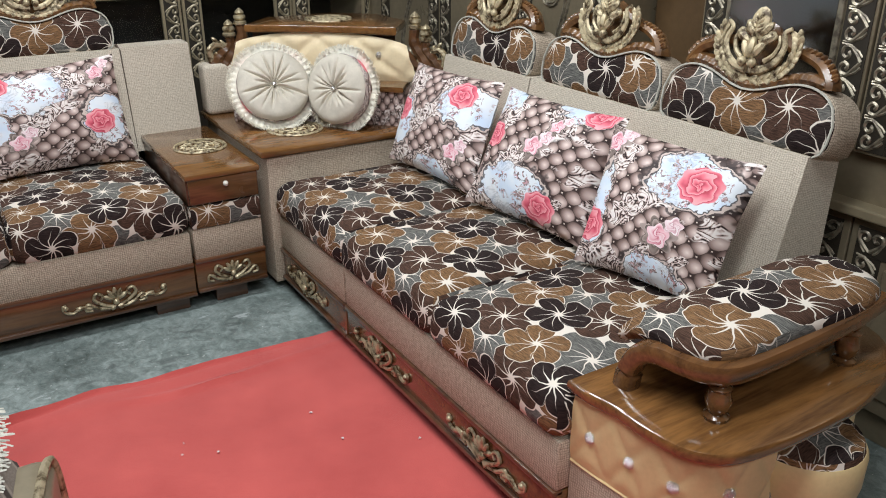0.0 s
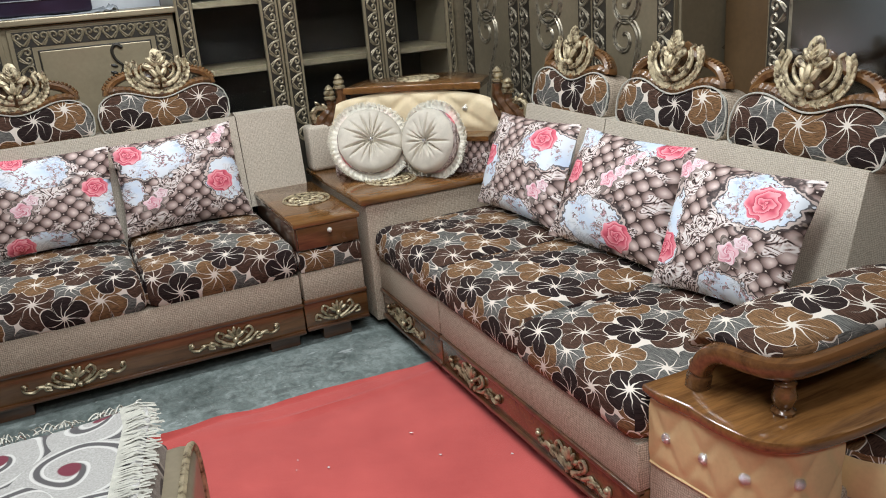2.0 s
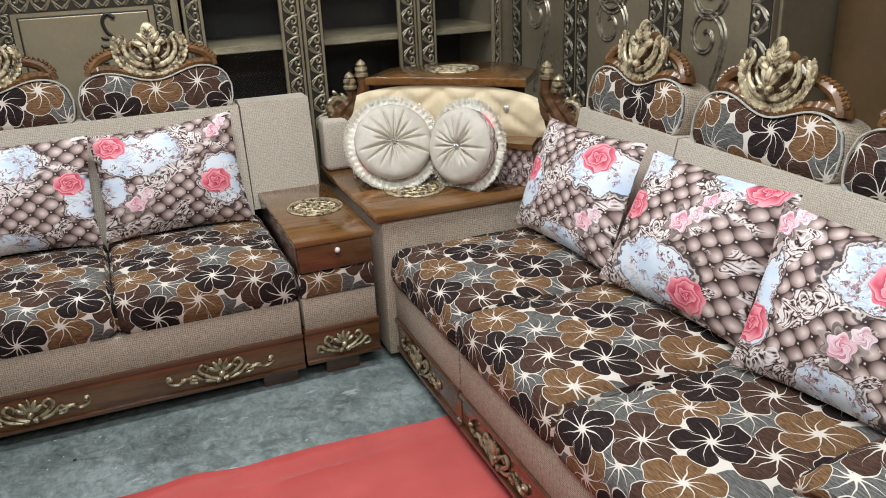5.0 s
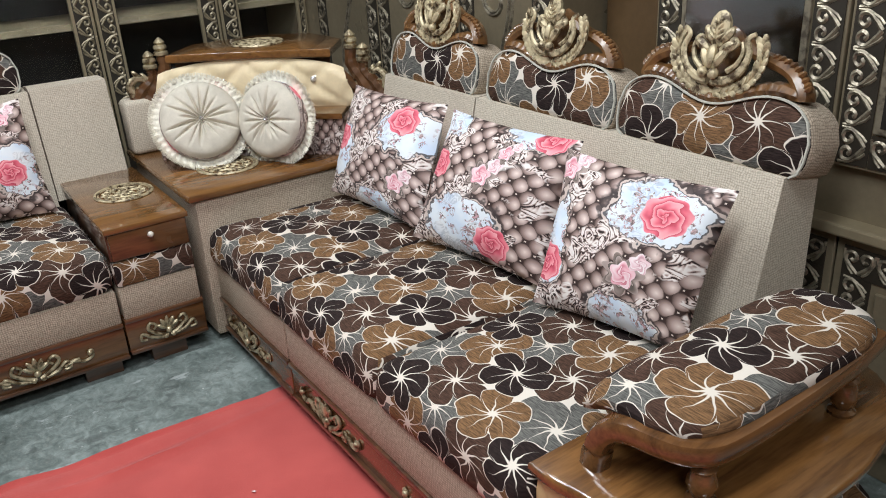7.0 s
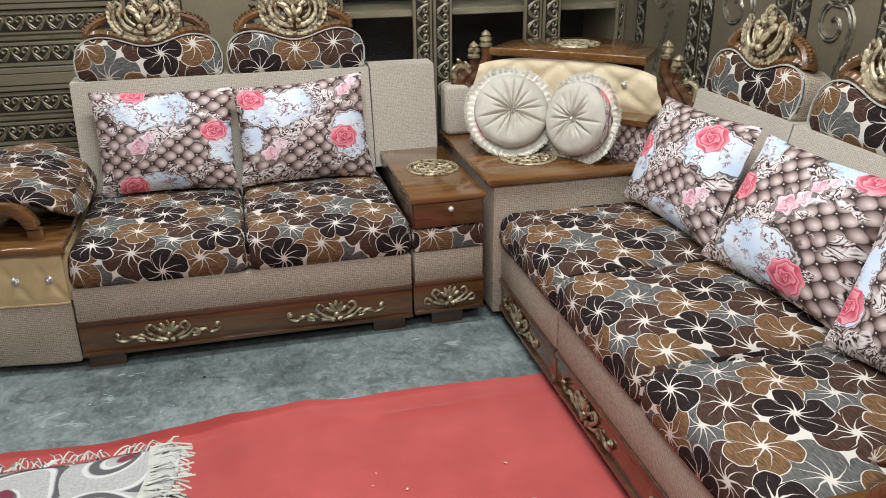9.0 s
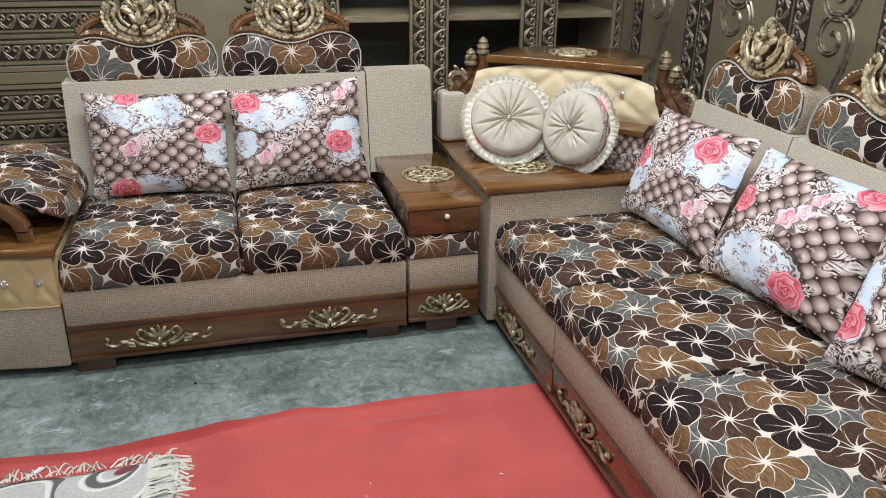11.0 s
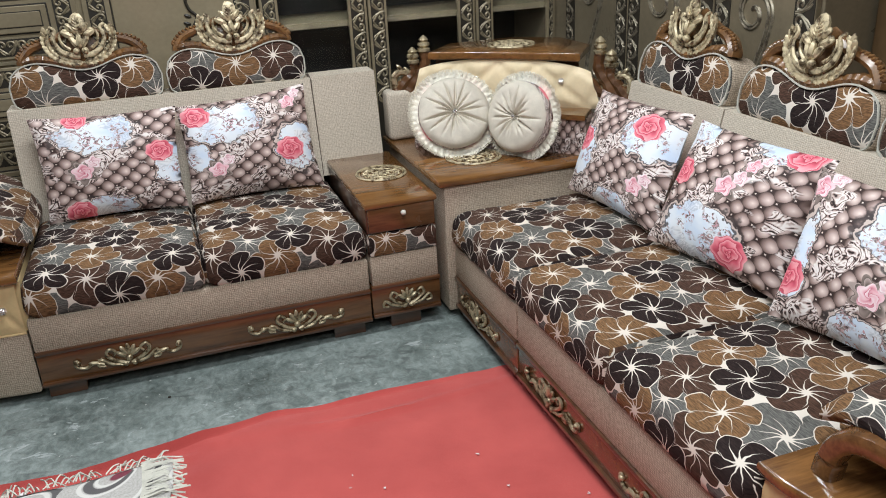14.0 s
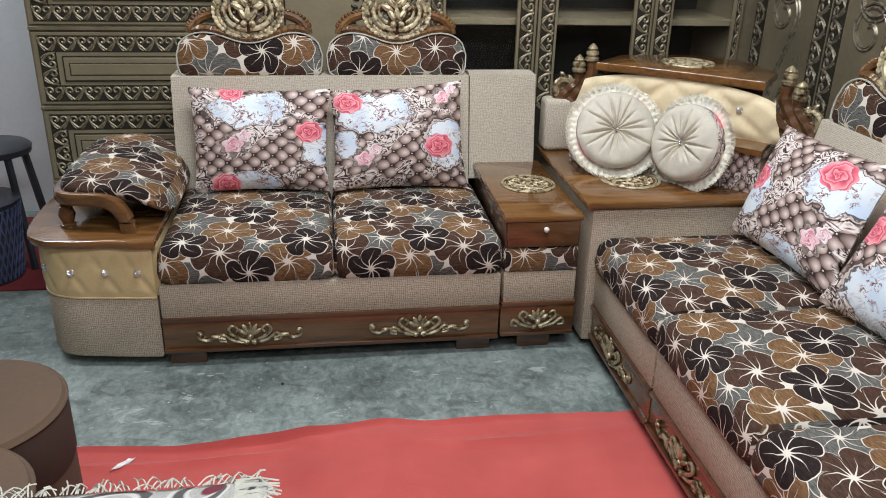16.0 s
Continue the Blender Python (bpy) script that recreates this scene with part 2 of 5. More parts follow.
def rose_print(name, roses, blossoms, sky, bend=0.0):
    """A printed cushion cover: roses and blossoms at given places of the cloth (0 to 1), pale blue clouds and buttoned brown padding."""
    n = Nodes(name, 0.62)
    uv = n.coords("UV")
    wob = n.vmath("SUBTRACT", n.noise(uv, 7.0, 3.0, 0.55, 1), (0.5, 0.5, 0.5))
    w1 = n.vmath("ADD", uv, n.vmath("MULTIPLY", wob, (0.035, 0.035, 0)))
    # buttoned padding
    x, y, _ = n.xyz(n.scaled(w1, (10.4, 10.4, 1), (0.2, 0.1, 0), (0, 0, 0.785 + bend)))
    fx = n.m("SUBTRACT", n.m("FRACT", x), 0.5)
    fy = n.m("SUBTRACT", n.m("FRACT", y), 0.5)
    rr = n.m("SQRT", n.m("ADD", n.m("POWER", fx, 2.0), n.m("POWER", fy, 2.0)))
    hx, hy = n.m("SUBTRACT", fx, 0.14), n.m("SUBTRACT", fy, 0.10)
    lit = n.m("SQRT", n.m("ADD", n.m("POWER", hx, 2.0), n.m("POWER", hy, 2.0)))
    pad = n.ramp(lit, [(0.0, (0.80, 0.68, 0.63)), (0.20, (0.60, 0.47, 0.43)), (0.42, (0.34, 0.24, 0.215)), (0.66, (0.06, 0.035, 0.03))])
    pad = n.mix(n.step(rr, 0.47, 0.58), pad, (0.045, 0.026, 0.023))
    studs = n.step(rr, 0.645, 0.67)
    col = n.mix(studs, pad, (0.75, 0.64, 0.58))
    # pale clouds with a dark scrolled edge
    cloud = None
    for cx, cy, a, b in sky:
        d = n.vmath("MULTIPLY", n.vmath("SUBTRACT", n.vmath("ADD", uv, n.vmath("MULTIPLY", wob, (0.26, 0.26, 0))), (cx, cy, 0)), (0.98 / a, 0.98 / b, 0))
        r = n.vmath("LENGTH", d)
        cloud = r if cloud is None else n.m("MINIMUM", cloud, r)
    inside = n.step(cloud, 1.02, 0.98)
    border = n.m("MAXIMUM", n.m("MULTIPLY", n.step(cloud, 0.93, 0.955), n.step(cloud, 1.0, 0.975)), n.m("MULTIPLY", n.step(cloud, 1.05, 1.08), n.step(cloud, 1.22, 1.12)))
    blue = n.ramp(n.noise(uv, 4.0, 3.0), [(0.35, (0.60, 0.72, 0.88)), (0.55, (0.78, 0.83, 0.88))])
    sprig = n.noise(uv, 17.0, 4.0, 0.65, 0, 1.6)
    sprigs = n.m("MULTIPLY", n.step(sprig, 0.53, 0.55), n.step(n.noise(uv, 6.5, 1.0), 0.47, 0.53))
    blue = n.mix(sprigs, blue, n.ramp(n.noise(uv, 60.0), [(0.4, (0.10, 0.07, 0.07)), (0.5, (0.38, 0.28, 0.28)), (0.62, (0.62, 0.36, 0.40))]))
    col = n.mix(inside, col, blue)
    col = n.mix(n.m("MULTIPLY", n.step(cloud, 0.97, 0.99), n.step(cloud, 1.08, 1.05)), col, (0.62, 0.52, 0.47))
    col = n.mix(n.m("MULTIPLY", border, 0.9), col, (0.055, 0.042, 0.042))
    # sepia foliage scattered over all
    leaf = n.noise(uv, 7.5, 2.0, 0.5, 0, 1.8)
    zone = n.step(n.noise(n.scaled(uv, (1, 1, 1), (3.1, 1.7, 0)), 4.2, 2.0), 0.515, 0.545)
    ridge = n.m("ABSOLUTE", n.m("SINE", n.m("MULTIPLY_ADD", n.noise(uv, 40.0, 1.0), 0.5, n.m("MULTIPLY", leaf, 21.0))))
    sepia = n.ramp(ridge, [(0.0, (0.02, 0.012, 0.012)), (0.26, (0.045, 0.028, 0.026)), (0.40, (0.30, 0.21, 0.185)), (0.72, (0.58, 0.47, 0.43)), (0.96, (0.84, 0.78, 0.75))])
    col = n.mix(n.m("MULTIPLY", zone, n.m("MULTIPLY_ADD", inside, -0.75, 1.0)), col, sepia)

    def blossom(col, cx, cy, rad, deep, pale, rings, lobes, wav):
        d = n.vmath("MULTIPLY", n.vmath("SUBTRACT", w1, (cx, cy, 0)), (1, 1, 0))
        dx, dy, _ = n.xyz(d)
        r = n.m("DIVIDE", n.vmath("LENGTH", d), rad)
        th = n.m("ARCTAN2", dy, dx)
        rim = n.m("MULTIPLY_ADD", n.m("SINE", n.m("MULTIPLY", th, lobes)), wav, 1.0)
        q = n.m("DIVIDE", r, rim)
        mask = n.step(q, 1.0, 0.95)
        # petals wound in a spiral, each paler towards its lip
        ruffle = n.m("MULTIPLY", n.m("SINE", n.m("MULTIPLY_ADD", q, 9.0, n.m("MULTIPLY", th, 3.0))), 0.30)
        coil = n.m("FRACT", n.m("ADD", n.m("ADD", n.m("MULTIPLY", n.m("POWER", q, 0.8), rings), n.m("MULTIPLY", th, 1 / math.tau)), n.m("MULTIPLY_ADD", n.noise(uv, 16.0, 2.0, 0.6), 0.5, ruffle)))
        f = n.m("MULTIPLY_ADD", coil, 0.72, n.m("MULTIPLY", q, 0.22))
        return n.mix(mask, col, n.ramp(f, [(0.04, deep), (0.38, pale[0]), (0.90, pale[1])]))

    for cx, cy, rad in blossoms:
        col = blossom(col, cx, cy, rad * 1.5, (0.05, 0.05, 0.04), ((0.22, 0.17, 0.15), (0.45, 0.36, 0.33)), 1.5, 7.0, 0.22)
        col = blossom(col, cx, cy, rad, (0.55, 0.10, 0.16), ((0.82, 0.44, 0.50), (0.92, 0.76, 0.78)), 1.2, 5.0, 0.16)
        col = blossom(col, cx + rad * 1.1, cy + rad * 1.2, rad * 0.75, (0.5, 0.22, 0.26), ((0.82, 0.58, 0.62), (0.92, 0.84, 0.84)), 1.2, 5.0, 0.16)
    for cx, cy, rad in roses:
        col = blossom(col, cx, cy, rad, (0.42, 0.02, 0.05), ((0.76, 0.14, 0.20), (0.92, 0.44, 0.47)), 3.4, 8.0, 0.05)
    n.colour(col)
    n.b.inputs["Specular IOR Level"].default_value = 0.3
    n.bump(n.noise(uv, 300.0, 2.0), 0.1, 0.002)
    return n.mat


FLORAL = floral_fabric()
BEIGE = woven_fabric("beige_weave", (0.59, 0.495, 0.385), (0.21, 0.165, 0.12), 0.0064)
PALE = woven_fabric("pale_back_fabric", (0.70, 0.63, 0.525), (0.37, 0.32, 0.25), 0.0064)
WOOD = wood_mat("polished_brown_wood", (0.150, 0.068, 0.024), (0.065, 0.028, 0.011), 0.2)
WOOD_TOP = wood_mat("polished_table_wood", (0.195, 0.090, 0.028), (0.075, 0.032, 0.011), 0.14)
CARVED = wood_mat("carved_wood", (0.180, 0.086, 0.028), (0.045, 0.019, 0.008), 0.36, (20, 20, 20), 0.4)
CARVED_RED = wood_mat("red_carved_wood", (0.135, 0.062, 0.026), (0.055, 0.024, 0.010), 0.26, (14, 14, 14), 0.5)
DARKWOOD = wood_mat("dark_plinth_wood", (0.095, 0.040, 0.017), (0.04, 0.017, 0.008), 0.3)
GILT = gilt_mat("antique_gilt", (0.50, 0.42, 0.265), (0.065, 0.040, 0.018), 0.45, 0.3)
GILT_DARK = gilt_mat("bronzed_gilt", (0.47, 0.40, 0.26), (0.10, 0.065, 0.03), 0.36, 0.6)
CREAM = plain_mat("cream_leatherette", (0.64, 0.485, 0.25), 0.42, 0, 0.08, 6.0, 0.12)
CREAM_PALE = plain_mat("pale_cream_leatherette", (0.84, 0.70, 0.46), 0.45, 0, 0.08, 6.0, 0.12)
CRYSTAL = plain_mat("crystal_button", (0.8, 0.8, 0.82), 0.12, 0.85, 0.3, 200.0, 0.6)
WHITE_BEAD = plain_mat("ivory_knob", (0.85, 0.8, 0.7), 0.3)
PLEAT = plain_mat("taupe_pleated_satin", (0.60, 0.555, 0.465), 0.78, 0, 0.12, 25.0, 0.15)
THROW_FRINGE = plain_mat("cream_cotton_fringe", (0.48, 0.47, 0.405), 0.85, 0, 0.2, 60.0, 0.4)
FRILL = plain_mat("ivory_fringe", (0.84, 0.80, 0.68), 0.8, 0, 0.2, 60.0, 0.5)
PIPING = plain_mat("dark_piping", (0.10, 0.075, 0.055), 0.7)
BRONZE = plain_mat("bronze_lacquer", (0.345, 0.29, 0.19), 0.34, 0.35, 0.12, 4.0, 0.05)
BRONZE_DARK = plain_mat("dark_bronze_lacquer", (0.26, 0.217, 0.145), 0.32, 0.35, 0.15, 4.0, 0.05)
ENGRAVED = plain_mat("blackened_groove", (0.028, 0.023, 0.016), 0.5)
SCROLL = gilt_mat("gilt_scrollwork", (0.30, 0.255, 0.17), (0.17, 0.14, 0.09), 0.45, 0.3)
SCROLL_SILVER = gilt_mat("pewter_scrollwork", (0.30, 0.265, 0.195), (0.12, 0.10, 0.075), 0.36, 0.5)
# Near-black, for the display cabinet's back and the dark glass panel
NEAR_BLACK = plain_mat("near_black_backing", (0.012, 0.011, 0.009), 0.5)
SHELF = plain_mat("olive_shelf_edge", (0.19, 0.16, 0.10), 0.5)
BROWN_PANEL = plain_mat("plain_brown_panel", (0.11, 0.065, 0.03), 0.4, 0, 0.2, 3.0)
PAINT = plain_mat("white_wall_paint", (0.74, 0.78, 0.82), 0.7, 0, 0.06, 3.0, 0.08)
# Grey kept low so that the unseen ceiling bounces less light
CEIL = plain_mat("low_bounce_ceiling_grey", (0.24, 0.24, 0.237), 0.8, 0, 0.05, 3.0)
CEMENT, CARPET = cement_mat(), carpet_mat()
MAROON = plain_mat("maroon_carpet", (0.12, 0.012, 0.014), 0.95)
VELVET = plain_mat("brown_velvet", (0.045, 0.025, 0.017), 0.9, 0, 0.15, 5.0)
VELVET_TOP = plain_mat("tan_velvet", (0.095, 0.058, 0.036), 0.9, 0, 0.15, 5.0)
BLACK_PLASTIC = plain_mat("black_plastic", (0.02, 0.022, 0.028), 0.35)
NAVY_PLASTIC = plain_mat("navy_plastic", (0.05, 0.06, 0.12), 0.4)
INDIGO = plain_mat("indigo_box_board", (0.022, 0.015, 0.035), 0.35)
RAG = plain_mat("grey_rag", (0.35, 0.38, 0.4), 0.9, 0, 0.4, 30.0, 0.4)
PAPER = plain_mat("crumpled_paper", (0.75, 0.73, 0.72), 0.7)

# ---- building helpers ----


def finish(bm, uvmode=None):
    bmesh.ops.recalc_face_normals(bm, faces=bm.faces)
    if uvmode:
        lay = bm.loops.layers.uv.active or bm.loops.layers.uv.new("UVMap")
        for f in bm.faces:
            nx, ny, nz = (abs(k) for k in f.normal)
            for l in f.loops:
                x, y, z = l.vert.co
                if uvmode == "x":  # fronts along x
                    l[lay].uv = (x, y + z) if nx < 0.8 else (x + y, z)
                elif uvmode == "y":
                    l[lay].uv = (y, x + z) if ny < 0.8 else (x + y, z)
                elif uvmode == "round":
                    l[lay].uv = (x - y, z) if nz < 0.7 else (x, y)


def part(name, bm, material, parent=None, label="", uv=None, smooth=True, keep=False):
    """Links a bmesh as one mesh object, under a thing or part where one is given."""
    if not keep:
        finish(bm, uv)
    me = bpy.data.meshes.new(name)
    bm.to_mesh(me)
    bm.free()
    me.materials.append(material)
    if smooth:
        for p in me.polygons:
            p.use_smooth = True
        me.set_sharp_from_angle(angle=radians(38))
    ob = new(name, me)
    if parent:
        hang(ob, parent)
    if label:
        tagged(ob, label)
    return ob


def hang(ob, parent):
    ob.parent = parent
    m = parent.matrix_basis.copy()
    if parent.parent:
        m = parent.parent.matrix_basis @ parent.matrix_parent_inverse @ m
    ob.matrix_parent_inverse = m.inverted()


def thing(name, at, label, category, group="", kind=""):
    ob = new(name)
    ob.empty_display_size = 0.05
    ob.location = at
    ob.matrix_basis = Matrix.Translation(at)
    return tagged(ob, label, category, group, kind)


def box(bm, x0, x1, y0, y1, z0, z1, bev=0.0, seg=2):
    r = bmesh.ops.create_cube(bm, size=1.0)
    vs = r["verts"]
    for v in vs:
        v.co = Vector(((x0 + x1) / 2 + v.co.x * (x1 - x0), (y0 + y1) / 2 + v.co.y * (y1 - y0), (z0 + z1) / 2 + v.co.z * (z1 - z0)))
    if bev:
        es = list({e for v in vs for e in v.link_edges})
        bmesh.ops.bevel(bm, geom=es, offset=bev, segments=seg, profile=0.5, affect="EDGES")
    return bm


def B(x0, x1, y0, y1, z0, z1, bev=0.004, seg=2):
    return box(bmesh.new(), min(x0, x1), max(x0, x1), min(y0, y1), max(y0, y1), z0, z1, bev, seg)


def smooth_line(pts, n=6):
    """Catmull-Rom through the points."""
    pts = [Vector(p) for p in pts]
    out = []
    for k in range(len(pts) - 1):
        a, b, c, d = pts[max(k - 1, 0)], pts[k], pts[k + 1], pts[min(k + 2, len(pts) - 1)]
        for j in range(n):
            t = j / n
            out.append(0.5 * ((2 * b) + (c - a) * t + (2 * a - 5 * b + 4 * c - d) * t * t + (3 * b - a - 3 * c + d) * t ** 3))
    out.append(pts[-1])
    return out


def tube(bm, pts, radius, sides=6, flat=1.0, up=Vector((0, 0, 1))):
    """A swept tube. radius: a number, or a function of 0..1."""
    pts = [Vector(p) for p in pts]
    rings = []
    a = None
    for k, p in enumerate(pts):
        d = (pts[min(k + 1, len(pts) - 1)] - pts[max(k - 1, 0)]).normalized()
        if a is None:
            a = d.cross(up)
            if a.length < 0.05:
                a = d.cross(Vector((0.1, 1, 0.05)))
        a = (a - d * a.dot(d)).normalized()
        b = a.cross(d).normalized()
        r = radius(k / (len(pts) - 1)) if callable(radius) else radius
        rings.append([bm.verts.new(p + (a * math.cos(w) * flat + b * math.sin(w)) * r) for w in (math.tau * j / sides for j in range(sides))])
    for r0, r1 in zip(rings, rings[1:]):
        for j in range(sides):
            bm.faces.new((r0[j], r0[(j + 1) % sides], r1[(j + 1) % sides], r1[j]))
    bm.faces.new(rings[0][::-1])
    bm.faces.new(rings[-1])
    return bm


def ball(bm, at, r, scale=(1, 1, 1), seg=8, rings=6, turn=None):
    m = Matrix.Translation(at) @ (turn or Matrix.Identity(4)) @ Matrix.Diagonal((r * scale[0], r * scale[1], r * scale[2], 1))
    bmesh.ops.create_uvsphere(bm, u_segments=seg, v_segments=rings, radius=1.0, matrix=m)


def leaf(bm, a, b, width, thick):
    """A carved leaf from a to b."""
    a, b = Vector(a), Vector(b)
    d = b - a
    q = d.to_track_quat("Z", "Y").to_matrix().to_4x4()
    side = q.to_3x3() @ Vector((1, 0, 0))
    if abs(side.y) > 0.7:
        q = q @ Matrix.Rotation(radians(90), 4, "Z")
    ball(bm, (a + b) / 2, 1.0, (width, thick, d.length / 2), 6, 6, q)


def lathe(bm, profile, at=(0, 0, 0), n=20):
    rings = []
    for r, z in profile:
        rings.append([bm.verts.new((at[0] + r * math.cos(w), at[1] + r * math.sin(w), at[2] + z)) for w in (math.tau * j / n for j in range(n))])
    for r0, r1 in zip(rings, rings[1:]):
        for j in range(n):
            bm.faces.new((r0[j], r0[(j + 1) % n], r1[(j + 1) % n], r1[j]))
    bm.faces.new(rings[0][::-1])
    bm.faces.new(rings[-1])
    return bm


def prism(bm, outline, z0, z1, bev=0.0):
    """An upright slab over a plan outline; rounded rims where bev is given."""
    loops = [(z0, 0), (z1, 0)] if not bev else [(z0, bev), (z0 + bev * 0.35, bev * 0.3), (z0 + bev, 0), (z1 - bev, 0), (z1 - bev * 0.35, bev * 0.3), (z1, bev)]
    c = sum((Vector((*p, 0)) for p in outline), Vector()) / len(outline)
    rings = []
    for z, inset in loops:
        ring = []
        for p in outline:
            v = Vector((*p, 0))
            d = (c - v)
            v = v + d.normalized() * min(inset, d.length * 0.5)
            ring.append(bm.verts.new((v.x, v.y, z)))
        rings.append(ring)
    n = len(outline)
    for r0, r1 in zip(rings, rings[1:]):
        for j in range(n):
            bm.faces.new((r0[j], r0[(j + 1) % n], r1[(j + 1) % n], r1[j]))
    bm.faces.new(rings[0][::-1])
    bm.faces.new(rings[-1])
    return bm


def puff(x0, x1, y0, y1, z0, z1, rim=0.05, crown=0.02, nx=22, ny=22, sag=0.0):
    """A padded cushion block: rounded rims and a swelling top."""
    bm = bmesh.new()
    cx, cy, hx, hy = (x0 + x1) / 2, (y0 + y1) / 2, (x1 - x0) / 2, (y1 - y0) / 2

    rings = []
    heights = [(rim * 0.4, z0), (0.0, z0 + rim * 0.5), (-0.004, (z0 + z1 - rim) / 2), (0.0, z1 - rim)]
    heights += [(rim * (1 - math.cos(a)), z1 - rim + rim * math.sin(a)) for a in (0.35, 0.7, 1.05, 1.35)]
    per = []
    corner = min(rim * 0.6, hx * 0.5, hy * 0.5)
    for sx, sy, a0 in ((1, 1, 0), (-1, 1, 90), (-1, -1, 180), (1, -1, 270)):
        for j in range(5):
            a = radians(a0 + 22.5 * j)
            per.append((sx * (hx - corner) + corner * math.cos(a), sy * (hy - corner) + corner * math.sin(a)))
    fine = []
    for k, p in enumerate(per):
        q = per[(k + 1) % len(per)]
        m = max(1, int(math.dist(p, q) / 0.04))
        fine += [(p[0] + (q[0] - p[0]) * j / m, p[1] + (q[1] - p[1]) * j / m) for j in range(m)]
    for inset, z in heights:
        rings.append([bm.verts.new((cx + px * (1 - inset / hx), cy + py * (1 - inset / hy), z + 0.004 * noise.noise((px * 6, py * 6, z * 9)))) for px, py in fine])
    for s in (0.82, 0.6, 0.35, 0.12):
        ring = []
        for px, py in fine:
            fx, fy = px * (1 - rim / hx) * s, py * (1 - rim / hy) * s
            w = (1 - s * s)
            ring.append(bm.verts.new((cx + fx, cy + fy, z1 + crown * w - sag * w * w + 0.004 * noise.noise((fx * 7 + x0, fy * 7 + y0, 3)))))
        rings.append(ring)
    n = len(fine)
    for r0, r1 in zip(rings, rings[1:]):
        for j in range(n):
            bm.faces.new((r0[j], r0[(j + 1) % n], r1[(j + 1) % n], r1[j]))
    bm.faces.new(rings[0][::-1])
    bm.faces.new(rings[-1])
    return bm


def spiral(c, r0, turns, start, flip=1, n=14):
    """Points of a scroll in the (s, h) plane that winds into c."""
    out = []
    for k in range(n + 1):
        t = k / n
        a = start + flip * turns * math.tau * t
        r = r0 * (1 - 0.85 * t)
        out.append((c[0] + r * math.cos(a), c[1] + r * math.sin(a)))
    return out


def flat3(pts, d=0.0):
    """(s, h) points into the upright plane y = d."""
    return [Vector((s, d, h)) for s, h in pts]


def share(name, mesh, parent, m, label=""):
    """Another object on the same mesh, under parent, at the pose m."""
    ob = new(name, mesh)
    hang(ob, parent)
    ob.matrix_basis = m
    if label:
        tagged(ob, label)
    return ob


def mesh_of(name, bm, material, smooth=True):
    ob = part(name, bm, material, smooth=smooth)
    me = ob.data
    bpy.data.objects.remove(ob)
    return me


# shapes shared by several things, in the plane y = 0, facing -y


def plinth_ornament(width, tails=True):
    bm = bmesh.new()
    k = width / 0.30 if tails else width / 0.17
    for a in (-64, -34, 0, 34, 64):
        w = radians(90 + a)
        leaf(bm, (0, -0.004, -0.006 * k), (0.036 * k * math.cos(w), -0.009, -0.006 * k + 0.042 * k * math.sin(w)), 0.0075 * k, 0.008)
    for s in (-1, 1):
        tube(bm, flat3([(s * p.x, p.y) for p in smooth_line([(0.004 * k, -0.028 * k, 0), (0.03 * k, -0.018 * k, 0), (0.058 * k, 0.006 * k, 0), (0.05 * k, 0.024 * k, 0), (0.034 * k, 0.014 * k, 0), (0.042 * k, 0.002, 0)], 5)], -0.005), lambda t: 0.0065 * k * (1 - 0.5 * t), 6)
        tube(bm, flat3([(s * p.x, p.y) for p in smooth_line([(0.02 * k, -0.03 * k, 0), (0.05 * k, -0.022 * k, 0), (0.076 * k, -0.004 * k, 0), (0.084 * k, -0.022 * k, 0), (0.066 * k, -0.026 * k, 0)], 5)], -0.004), lambda t: 0.006 * k * (1 - 0.4 * t), 6)
        ball(bm, (s * 0.012 * k, -0.006, -0.03 * k), 0.008 * k)
        if tails:
            tube(bm, flat3([(s * p.x, p.y) for p in smooth_line([(0.08, -0.022, 0), (0.112, -0.012, 0), (0.14, -0.024, 0), (0.166, -0.014, 0), (0.17, 0.006, 0), (0.158, 0.008, 0)], 5)], -0.004), lambda t: 0.0065 * (1 - 0.35 * t), 6)
            leaf(bm, (s * 0.092, -0.005, -0.012), (s * 0.130, -0.005, -0.008), 0.006, 0.006)
            ball(bm, (s * 0.161, -0.006, 0.0), 0.009)
    ball(bm, (0, -0.008, -0.012 * k), 0.010 * k)
    return bm


def medallion_bm(r=0.096):
    """A round gilt inlay lying flat, built round the origin."""
    bm = bmesh.new()
    for rad, th in ((r, 0.005), (r * 0.9, 0.003), (r * 0.52, 0.003)):
        tube(bm, [(rad * math.cos(a), rad * math.sin(a), 0.002) for a in (math.tau * k / 36 for k in range(37))], th, 5)
    for k in range(14):
        a = math.tau * k / 14
        p = [(c[0], c[1], 0.002) for c in spiral((r * 0.71 * math.cos(a), r * 0.71 * math.sin(a)), r * 0.16, 1.1, a + 1.5)]
        tube(bm, p, 0.0028, 4)
    for k in range(6):
        a = math.tau * k / 6
        tube(bm, [(c[0], c[1], 0.002) for c in spiral((r * 0.27 * math.cos(a), r * 0.27 * math.sin(a)), r * 0.2, 1.0, a)], 0.0035, 4)
    ball(bm, (0, 0, 0.002), r * 0.09, (1, 1, 0.5))
    return bm


